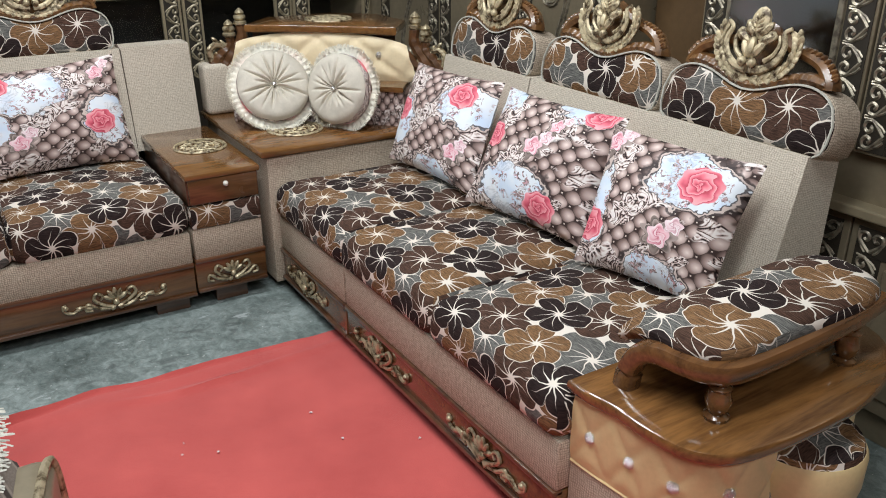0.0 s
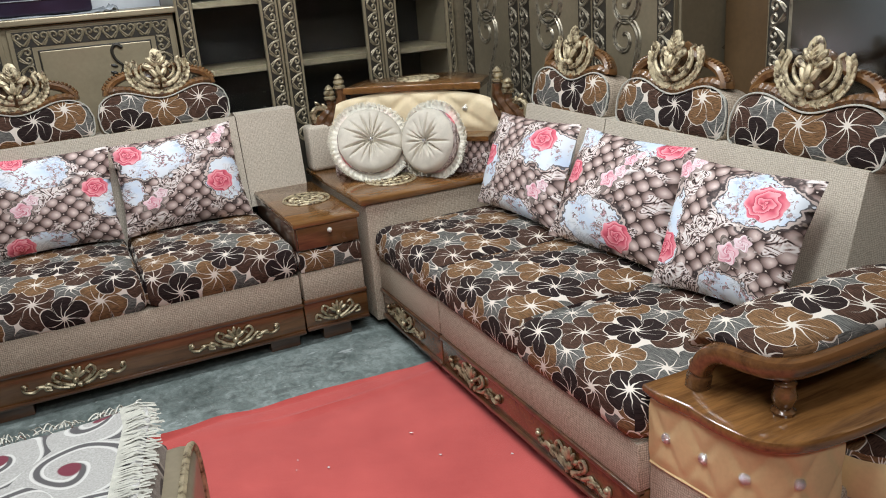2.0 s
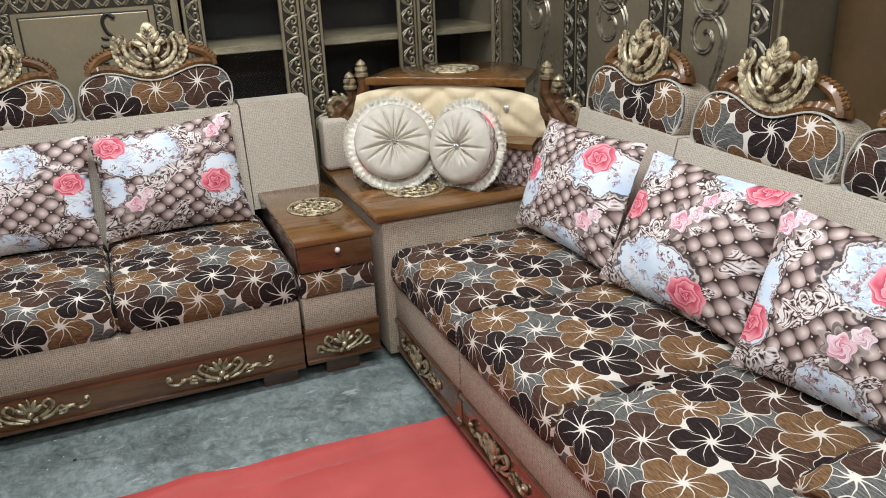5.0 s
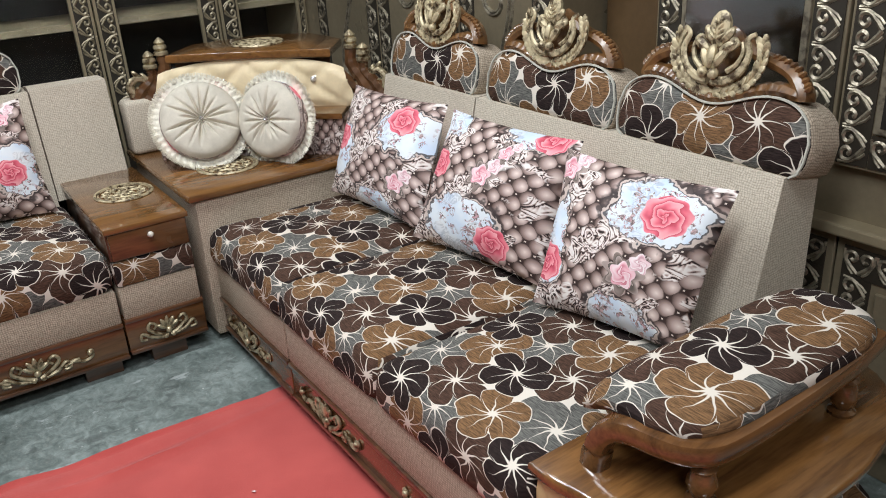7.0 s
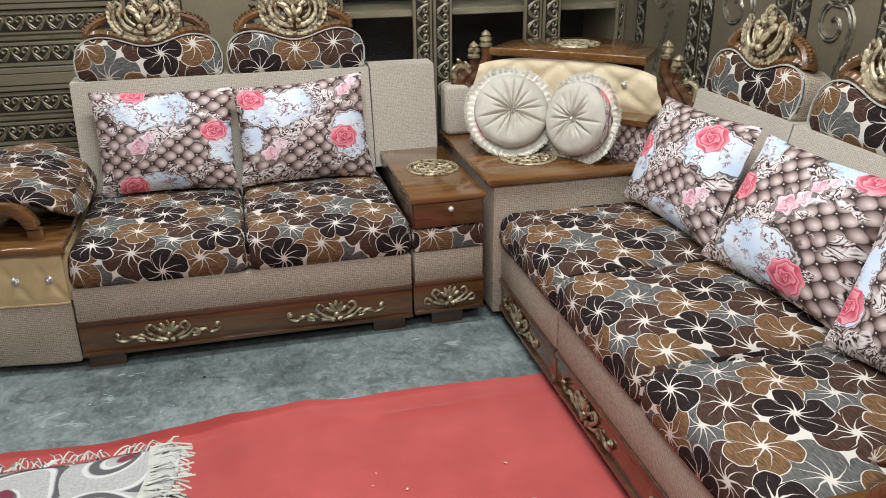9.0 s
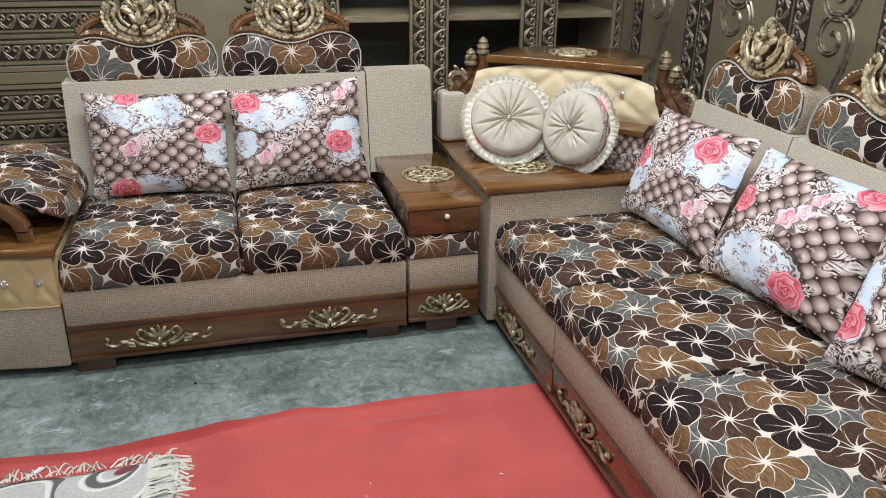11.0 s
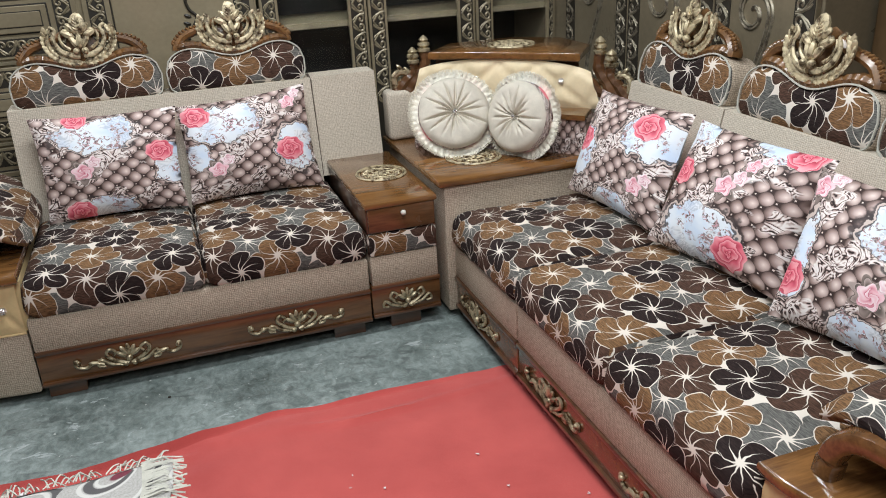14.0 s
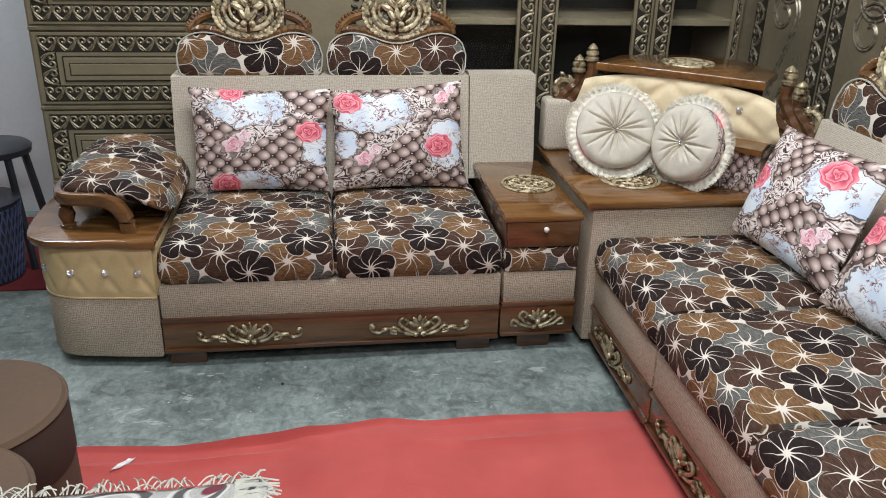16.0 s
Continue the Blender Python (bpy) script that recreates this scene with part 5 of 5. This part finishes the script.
def panel_front(parent, x0, x1, z0, z1, right=False, rows=True, scroll=False):
    """A drawer or door front with a heart-scroll border above, below and on its sides."""
    d = strip(parent, "drawer_front", B(x0, x1, Y, Y + 0.02, z0, z1, 0.003), BRONZE)
    w = 0.066
    strip(d, "border", B(x0 + 0.02, x1 - 0.02, Y - 0.002, Y + 0.004, z1 - w - 0.012, z1 - 0.012, 0), ENGRAVED)
    hearts(d, (x0 + 0.02, Y, z1 - w / 2 - 0.012), (1, 0, 0), (0, 0, 1), x1 - x0 - 0.04, 0.075, w, (0, -1, 0))
    zb = z0 + 0.012
    if rows:
        strip(d, "border", B(x0 + 0.02, x1 - 0.02, Y - 0.002, Y + 0.004, z0 + 0.012, z0 + 0.012 + w, 0), ENGRAVED)
        hearts(d, (x0 + 0.02, Y, z0 + 0.012 + w / 2), (1, 0, 0), (0, 0, 1), x1 - x0 - 0.04, 0.075, w, (0, -1, 0))
        zb += w
    zt = z1 - w - 0.012
    for xs in (x0 + 0.02, x1 - 0.02 - w):
        strip(d, "border", B(xs, xs + w, Y - 0.002, Y + 0.004, zb + 0.001, zt - 0.001, 0), ENGRAVED)
        hearts(d, (xs + w / 2, Y, zb), (0, 0, 1), (1 if xs < (x0 + x1) / 2 else -1, 0, 0), zt - zb, 0.075, w, (0, -1, 0))
    i0, i1, j0, j1 = x0 + w + 0.04, x1 - w - 0.04, zb + 0.015, zt - 0.015
    strip(d, "panel", B(i0, i1, Y - 0.004, Y + 0.004, j0, j1, 0.002), ENGRAVED)
    strip(d, "panel", B(i0 + 0.006, i1 - 0.006, Y - 0.012, Y + 0.004, j0 + 0.006, j1 - 0.006, 0.003), BRONZE)
    if not scroll:
        strip(d, "panel", B(i0 + 0.026, i1 - 0.026, Y - 0.0135, Y + 0.004, j0 + 0.026, j1 - 0.026, 0.001), ENGRAVED)
        strip(d, "panel", B(i0 + 0.030, i1 - 0.030, Y - 0.016, Y + 0.004, j0 + 0.030, j1 - 0.030, 0.002), BRONZE)
    else:
        bm = bmesh.new()
        tube(bm, [(1.64 + q.x, Y - 0.014, 1.10 + q.y) for q in smooth_line([(0.03, 0.07, 0), (0.005, 0.085, 0), (-0.015, 0.06, 0), (-0.005, 0.02, 0), (0.02, -0.01, 0), (0.0, -0.05, 0), (-0.03, -0.07, 0), (-0.02, -0.03, 0)], 6)], lambda t: 0.009 - 0.004 * t, 6)
        for k in range(4):
            leaf(bm, (1.64 - 0.005 * k, Y - 0.014, 1.09 - 0.03 * k), (1.61 - 0.006 * k, Y - 0.014, 1.10 - 0.03 * k), 0.008, 0.006)
        strip(d, "scroll", bm, ENGRAVED)
    return d


for z0, z1 in ((0.02, 0.31), (0.345, 0.635), (0.665, 0.955), (0.985, 1.285)):
    panel_front(dresser, 0.335, 1.205, z0, z1)
panel_front(dresser, 1.225, 1.905, 0.55, 1.285, rows=True, scroll=True)
for z in (0.328, 0.65, 0.97):
    strip(dresser, "rail", B(0.328, 1.208, 4.436, 4.452, z - 0.007, z + 0.007, 0.002), SHELF)

# box and rag on the dresser
bx = thing("storage_box", (1.30, 4.62, 1.325), "dark indigo storage box with thin pale lines", "box")
part("body", B(1.02, 1.585, 4.45, 4.86, 1.335, 1.72, 0.012), INDIGO, bx)
for z in (1.395, 1.47):
    part("trim", B(1.10, 1.53, 4.444, 4.452, z, z + 0.004, 0), RAG, bx)


def rag():
    bm = bmesh.new()
    g = []
    for j in range(9):
        g.append([bm.verts.new((0.97 + 0.72 * i / 40, 4.43 + 0.045 * j, 1.328 + 0.010 * abs(noise.noise((i * 0.3, j * 0.5, 0))) + 0.05 * math.exp(-((i - 40) / 5) ** 2) * abs(noise.noise((i * 0.5, j * 0.7, 5))))) for i in range(41)])
    for r0, r1 in zip(g, g[1:]):
        for i in range(40):
            bm.faces.new((r0[i], r0[i + 1], r1[i + 1], r1[i]))
    ob = part("rag", bm, RAG)
    md = ob.modifiers.new("thick", "SOLIDIFY")
    md.thickness = 0.004
    tagged(ob, "crumpled grey rag under the box on the dresser", "cloth")


rag()

# tall glazed cabinet
vit = thing("display_cabinet", (2.6, 4.7, 0), "tall bronze display cabinet with glazed doors and heart-scroll stiles", "cabinet")
# The back's near-black colour keeps the interior dark behind the panes
strip(vit, "back", B(1.93, 3.34, 4.90, 4.93, 0.0, 2.15, 0), NEAR_BLACK)
strip(vit, "side", B(1.93, 1.945, 4.46, 4.90, 0.0, 2.15, 0), BRONZE_DARK)
strip(vit, "side", B(3.325, 3.60, 4.46, 4.90, 0.0, 2.15, 0), BRONZE_DARK)
strip(vit, "top", B(1.92, 3.35, 4.43, 4.94, 2.15, 2.2, 0.004), BRONZE)
for z in (0.34, 0.68, 1.0, 1.315, 1.63):
    strip(vit, "shelf", B(1.946, 3.324, 4.50, 4.899, z - 0.014, z + 0.014, 0.002), SHELF)


def stile(x0, x1, z0=0.0, z1=2.15, face=4.44):
    s = strip(vit, "stile", B(x0, x1, face, face + 0.02, z0, z1, 0.003), BRONZE)
    strip(s, "border", B(x0 + 0.012, x1 - 0.012, face - 0.002, face + 0.004, z0 + 0.02, z1 - 0.02, 0), ENGRAVED)
    hearts(s, ((x0 + x1) / 2, face, 0.62), (0, 0, 1), (1, 0, 0), 1.44, 0.085, x1 - x0 - 0.022, (0, -1, 0))


for x0, x1 in ((1.925, 2.003), (2.312, 2.398), (2.404, 2.490), (2.832, 2.918), (2.924, 3.010), (3.29, 3.335)):
    stile(x0, x1)
GLASS = Nodes("thin_glass", 0.05)
GLASS.b.inputs["Transmission Weight"].default_value = 1.0
GLASS.b.inputs["IOR"].default_value = 1.25
GLASS = GLASS.mat
for x0, x1 in ((2.003, 2.312), (2.490, 2.832), (3.010, 3.29)):
    g = strip(vit, "pane", B(x0, x1, 4.456, 4.460, 0.0, 2.15, 0), GLASS, "clear glass pane")
    g.visible_shadow = False

# carved wardrobe along the east side
X = 3.40
ward = thing("wardrobe", (3.7, 3.6, 0), "tall bronze wardrobe with large engraved scroll doors", "wardrobe")
strip(ward, "body", B(X + 0.02, 3.97, 2.80, 4.45, 0.0, 2.2, 0.004), BRONZE_DARK)


def swirls(door, y0, y1, zs):
    """Large flowing S-scrolls on a door front that faces -x: two ridges over a dark groove."""
    c, w = (y0 + y1) / 2, (y1 - y0) * 0.40
    for n, z in enumerate(zs):
        k = 1 if n % 2 else -1
        for off, name, mat, rad, deep in ((0.0, "groove", ENGRAVED, 0.021, 0.0175), (-0.010, "scroll", SCROLL_SILVER, 0.0062, -0.001), (0.010, "scroll", SCROLL_SILVER, 0.0062, -0.001)):
            head = [(c + k * (w * 0.30) + q[0], z + 0.42 + q[1]) for q in spiral((0, 0), w * 0.72 + off, 1.35, math.pi * (1.0 if k > 0 else 0.0), -k, 26)][::-1]
            tail = [(c - k * (w * 0.30) + q[0], z + 0.06 + q[1]) for q in spiral((0, 0), w * 0.72 - off, 1.35, math.pi * (0.0 if k > 0 else 1.0), -k, 26)]
            mid = [(p.x, p.y) for p in smooth_line([(*head[-1], 0), (c - k * (w * 0.28 + off), z + 0.34, 0), (c + k * (w * 0.28 - off), z + 0.16, 0), (*tail[0], 0)], 6)]
            bm = bmesh.new()
            tube(bm, [(X + deep, a, b) for a, b in head + mid[1:-1] + tail], rad, 5, 1.0, Vector((1, 0, 0)))
            part(name, bm, mat, door, "pewter scroll relief" if name == "scroll" else "blackened groove")


for y0, y1 in ((2.81, 3.305), (3.309, 3.884), (3.888, 4.45)):
    d = strip(ward, "door", B(X, X + 0.02, y0 + 0.003, y1 - 0.003, 0.02, 2.18, 0.003), BRONZE_DARK)
    for ys in (y0 + 0.006, y1 - 0.091):
        strip(d, "border", B(X - 0.003, X + 0.004, ys, ys + 0.085, 0.04, 2.16, 0), ENGRAVED)
        hearts(d, (X, ys + 0.0425, 0.62), (0, 0, 1), (0, 1, 0), 1.44, 0.095, 0.082, (-1, 0, 0), True)
    swirls(d, y0 + 0.095, y1 - 0.095, (0.16, 0.66, 1.16, 1.66))

# plain brown cupboard side in the gap
gap = thing("cupboard", (3.8, 2.6, 0), "plain dark brown cupboard panel in a gap", "cupboard")
strip(gap, "body", B(3.64, 3.97, 2.405, 2.795, 0.0, 2.2, 0.004), BROWN_PANEL)
strip(gap, "door", B(3.62, 3.638, 2.410, 2.790, 0.06, 2.19, 0.003), BROWN_PANEL, "plain brown door leaf")
strip(gap, "kickboard", B(3.63, 3.6395, 2.410, 2.790, 0.0, 0.055, 0.002), BROWN_PANEL)

# mirrored dressing wardrobe
# Tint kept low, standing in for the dark surroundings the mirror reflects
MIRROR = plain_mat("dimmed_mirror_silver", (0.27, 0.28, 0.275), 0.04, 1.0, 0.01, 1.0, 0.0)
dress = thing("mirror_wardrobe", (3.7, 1.8, 0), "bronze dressing cabinet with an inset mirror and scroll borders", "wardrobe")
strip(dress, "body", B(X + 0.025, 3.97, 0.9, 2.395, 0.0, 2.2, 0.004), BRONZE_DARK)


def frame_door(y0, y1, z0, z1, mat, label):
    d = strip(dress, "door", B(X, X + 0.024, y0, y1, z0, z1, 0.003), BRONZE_DARK)
    w = 0.075
    for ys in (y0 + 0.008, y1 - 0.008 - w):
        strip(d, "border", B(X - 0.003, X + 0.004, ys, ys + w, z0 + 0.008, z1 - 0.01, 0), ENGRAVED)
        hearts(d, (X, ys + w / 2, z0 + 0.01), (0, 0, 1), (0, 1, 0), z1 - z0 - 0.02, 0.085, w * 0.95, (-1, 0, 0), True)
    strip(d, "border", B(X - 0.003, X + 0.004, y0 + 0.085, y1 - 0.085, z0 + 0.008, z0 + 0.008 + w, 0), ENGRAVED)
    hearts(d, (X, y0 + 0.085, z0 + 0.008 + w / 2), (0, 1, 0), (0, 0, 1), y1 - y0 - 0.17, 0.085, w * 0.95, (-1, 0, 0), True)
    strip(d, "moulding", B(X - 0.008, X + 0.004, y0 + 0.088, y1 - 0.088, z0 + 0.088, z1 - 0.02, 0.003), SCROLL_SILVER)
    strip(d, "panel", B(X - 0.0095, X + 0.004, y0 + 0.104, y1 - 0.104, z0 + 0.104, z1 - 0.03, 0), mat, label)


frame_door(1.845, 2.385, 0.79, 2.18, MIRROR, "inset mirror")
frame_door(1.35, 1.838, 0.79, 2.18, NEAR_BLACK, "dark glass panel")
strip(dress, "ledge", B(X - 0.03, X + 0.03, 0.9, 2.39, 0.63, 0.66, 0.006), BRONZE, "bronze ledge moulding")
for y0, y1 in ((1.80, 2.385), (1.20, 1.795)):
    d = strip(dress, "drawer_front", B(X, X + 0.024, y0, y1, 0.10, 0.62, 0.003), BRONZE_DARK)
    strip(d, "border", B(X - 0.003, X + 0.004, y0 + 0.02, y1 - 0.02, 0.53, 0.605, 0), ENGRAVED)
    hearts(d, (X, y0 + 0.02, 0.568), (0, 1, 0), (0, 0, 1), y1 - y0 - 0.04, 0.085, 0.07, (-1, 0, 0), True)
    for ys in (y0 + 0.02, y1 - 0.095):
        strip(d, "border", B(X - 0.003, X + 0.004, ys, ys + 0.075, 0.12, 0.529, 0), ENGRAVED)
        hearts(d, (X, ys + 0.037, 0.12), (0, 0, 1), (0, 1, 0), 0.41, 0.085, 0.07, (-1, 0, 0), True)
    strip(d, "panel", B(X - 0.008, X + 0.004, y0 + 0.11, y1 - 0.11, 0.15, 0.51, 0.003), BRONZE_DARK)

# ---- foreground and far left ----


def ottoman(x, y, r, h):
    th = thing("ottoman", (x, y, 0), "round brown velvet ottoman with a paler ribbed base", "ottoman", "ottomans")
    part("base", lathe(bmesh.new(), [(r * 0.96, 0.0), (r * 0.985, 0.01), (r * 0.985, h * 0.74)], (x, y, 0), 48), VELVET_TOP, th, "tan ribbed base")
    part("seat", lathe(bmesh.new(), [(r * 0.99, h * 0.74), (r, h * 0.75), (r, h - 0.018), (r * 0.985, h - 0.006)], (x, y, 0), 48), VELVET, th, "brown velvet seat")
    part("cover", lathe(bmesh.new(), [(r * 0.985, h - 0.006), (r * 0.95, h + 0.003), (r * 0.4, h + 0.008), (0.01, h + 0.009)], (x, y, 0), 48), VELVET_TOP, th, "tan velvet top")
    bm = bmesh.new()
    tube(bm, [(x + r * 0.99 * math.cos(a), y + r * 0.99 * math.sin(a), h - 0.006) for a in (math.tau * k / 48 for k in range(49))], 0.004, 5)
    part("piping", bm, VELVET_TOP, th)


ottoman(0.765, 2.39, 0.188, 0.53)
ottoman(0.84, 2.035, 0.165, 0.58)

stool = thing("stool", (0.12, 4.40, 0), "black plastic stool with a round seat", "stool")
part("seat", lathe(bmesh.new(), [(0.12, 0.47), (0.15, 0.475), (0.155, 0.50), (0.14, 0.512), (0.02, 0.516)], (0.12, 4.40, 0), 28), BLACK_PLASTIC, stool)
for sx in (-1, 1):
    for sy in (-1, 1):
        bm = bmesh.new()
        tube(bm, [(0.12 + sx * 0.09, 4.40 + sy * 0.09, 0.475), (0.12 + sx * 0.14, 4.40 + sy * 0.14, 0.008)], 0.016, 6)
        part("leg", bm, BLACK_PLASTIC, stool)
basket = thing("basket", (0.10, 4.22, 0), "navy plastic basket with a lattice side", "basket")
bm = lathe(bmesh.new(), [(0.13, 0.008), (0.15, 0.2), (0.158, 0.33), (0.165, 0.34)], (0.10, 4.20, 0), 28)
part("body", bm, BLACK_PLASTIC, basket)
bm = bmesh.new()
for k in range(40):
    a = math.tau * k / 40
    for s in (-1, 1):
        tube(bm, [(0.10 + (0.133 + 0.026 * t) * math.cos(a + s * 0.5 * t), 4.20 + (0.133 + 0.026 * t) * math.sin(a + s * 0.5 * t), 0.02 + 0.3 * t) for t in (0, 0.33, 0.66, 1)], 0.0045, 4)
tagged(part("lattice", bm, NAVY_PLASTIC, basket), kind="stuff")


def cloth_mat(name="embroidered_cloth", low=(0.27, 0.26, 0.24), high=(0.39, 0.38, 0.355), dark=(0.07, 0.065, 0.065), pip=(0.13, 0.015, 0.03)):
    n = Nodes(name, 0.85)
    p = n.position()
    q = n.scaled(p, (6.5, 6.5, 0))
    q = n.vmath("ADD", q, n.vmath("MULTIPLY", n.vmath("SUBTRACT", n.noise(p, 5.0, 1.0, 0.5, 1), (0.5, 0.5, 0.5)), (0.8, 0.8, 0)))
    v = n.add("ShaderNodeTexVoronoi")
    v.voronoi_dimensions = "2D"
    n.put(v.inputs["Vector"], q)
    v.inputs["Scale"].default_value, v.inputs["Randomness"].default_value = 1.0, 0.7
    d = n.vmath("SUBTRACT", q, v.outputs["Position"])
    dx, dy, _ = n.xyz(d)
    r = n.vmath("LENGTH", n.vmath("MULTIPLY", d, (1, 1, 0)))
    th = n.m("ARCTAN2", dy, dx)
    coil = n.m("SINE", n.m("ADD", n.m("MULTIPLY", r, 15.0), th))
    line = n.step(coil, 0.80, 0.9)
    base = n.ramp(n.noise(p, 300.0), [(0.3, low), (0.7, high)])
    col = n.mix(line, base, dark)
    col = n.mix(n.m("MULTIPLY", n.step(coil, 0.3, 0.4), n.step(coil, 0.8, 0.7)), col, tuple(1.25 * k for k in high))
    col = n.mix(n.step(r, 0.13, 0.10), col, pip)
    n.colour(col)
    n.bump(n.noise(p, 500.0), 0.3, 0.002)
    return n.mat


def taper(bm):
    """The chair narrows towards its front."""
    for v in bm.verts:
        v.co.x -= 0.2 * max(0.0, 1.88 - v.co.y)
    return bm


chair = thing("armchair", (1.0, 1.55, 0), "wooden armchair with gilded edges and floral upholstery", "armchair")
part("frame", taper(B(0.95, 1.452, 1.30, 1.885, 0.05, 0.592, 0.03, 4)), BRONZE_DARK, chair, "dark bronzed wooden frame")
bm = bmesh.new()
tube(bm, smooth_line([(1.446, 1.86, 0.05), (1.448, 1.870, 0.3), (1.450, 1.875, 0.54), (1.440, 1.84, 0.590), (1.434, 1.6, 0.593), (1.43, 1.32, 0.590)], 6), 0.008, 6)
part("gilt_edge", taper(bm), GILT_DARK, chair, "gilded edge moulding")
part("upholstery", taper(puff(0.99, 1.405, 1.25, 1.905, 0.50, 0.632, 0.06, 0.012)), cloth_mat("taupe_brocade", (0.15, 0.12, 0.10), (0.22, 0.18, 0.15), (0.05, 0.035, 0.03), (0.09, 0.07, 0.06)), chair, "taupe brocade upholstered pad", "x")
for x in (0.98, 1.34):
    for y in (1.45, 1.8):
        part("foot", B(x - 0.03, x + 0.03, y - 0.03, y + 0.03, 0.0, 0.055, 0.005), DARKWOOD, chair)


def throw():
    th = thing("throw_cloth", (1.0, 1.6, 0.65), "ivory embroidered cloth with scrolls and a fringed hem", "cloth")
    bm = bmesh.new()
    g = []
    nx, ny = 50, 40
    for j in range(ny + 1):
        row = []
        for i in range(nx + 1):
            x, y = 0.92 + 0.46 * i / nx, 1.22 + 0.745 * j / ny
            z = 0.652 + 0.006 * noise.noise((x * 6, y * 6, 2))
            z -= 0.05 * max(0, (y - 1.92) / 0.06) ** 2 * 0.5
            row.append(bm.verts.new((x + 0.01 * noise.noise((y * 5, 3, 0)), y + 0.012 * noise.noise((x * 5, 1, 0)), z)))
        g.append(row)
    for r0, r1 in zip(g, g[1:]):
        for i in range(nx):
            bm.faces.new((r0[i], r0[i + 1], r1[i + 1], r1[i]))
    body = part("cloth", taper(bm), cloth_mat(), th, "embroidered ivory cloth")
    md = body.modifiers.new("thick", "SOLIDIFY")
    md.thickness = 0.005
    bm = bmesh.new()
    for k in range(230):
        y = 1.24 + 0.715 * k / 230
        z = 0.654
        tube(bm, [(1.335, y, z), (1.37, y + random.uniform(-0.006, 0.006), z + random.uniform(-0.004, 0.006)), (1.398 + random.uniform(-0.01, 0.008), y + random.uniform(-0.012, 0.012), z - 0.012 + random.uniform(-0.008, 0.008))], 0.0016, 3)
    tagged(part("fringe", taper(bm), THROW_FRINGE, body, "thick ivory fringe"), kind="stuff")
    bm = bmesh.new()
    for k in range(80):
        x = 0.93 + 0.44 * (k + random.random() * 0.6) / 80
        a = random.uniform(-0.035, 0.035)
        ln = random.uniform(0.004, 0.028)
        tube(bm, smooth_line([(x, 1.957, 0.645), (x + a * 0.5, 1.965 + ln * 0.5, 0.645 + random.uniform(-0.005, 0.008)), (x + a, 1.962 + ln, 0.640 + random.uniform(-0.015, 0.012))], 3), 0.0013, 3)
    tagged(part("tassels", bm, THROW_FRINGE, body, "loose ivory hem threads"), kind="stuff")


throw()


def scrap():
    bm = bmesh.new()
    g = [[bm.verts.new((0.872 + 0.009 * i + 0.008 * j, 2.845 + 0.010 * j + 0.005 * i, 0.012 + 0.012 * abs(noise.noise((i * 0.7, j * 0.8, 7))))) for i in range(5)] for j in range(4)]
    for r0, r1 in zip(g, g[1:]):
        for i in range(4):
            bm.faces.new((r0[i], r0[i + 1], r1[i + 1], r1[i]))
    ob = part("paper_scrap", bm, PAPER)
    ob.modifiers.new("thick", "SOLIDIFY").thickness = 0.003
    tagged(ob, "crumpled white paper scrap on the red carpet", "paper")


scrap()


def litter():
    """Small bits of lint and grit on carpet and floor."""
    bits = [(PAPER, "lint", "tiny white lint fluff on the red carpet", [(1.77, 2.56), (1.856, 2.523), (2.17, 2.40), (2.352, 2.29), (1.786, 2.61), (2.145, 2.563)], 0.0055)]
    for mat, name, label, spots, size in bits:
        for x, y in spots:
            bm = bmesh.new()
            g = size * random.uniform(0.6, 1.2)
            for k in range(3):
                leaf(bm, (x + random.uniform(-g, g), y + random.uniform(-g, g), 0.010), (x + random.uniform(-g, g), y + random.uniform(-g, g), 0.012), g * 0.3, g * 0.22)
            tagged(part(name, bm, mat), label, "lint", "lint on the carpet")
    bm = bmesh.new()
    ball(bm, (1.319, 3.261, 0.003), 0.006, (1, 0.8, 0.6))
    tagged(part("pebble", bm, ENGRAVED), "small black pebble on the cement floor", "pebble")


litter()
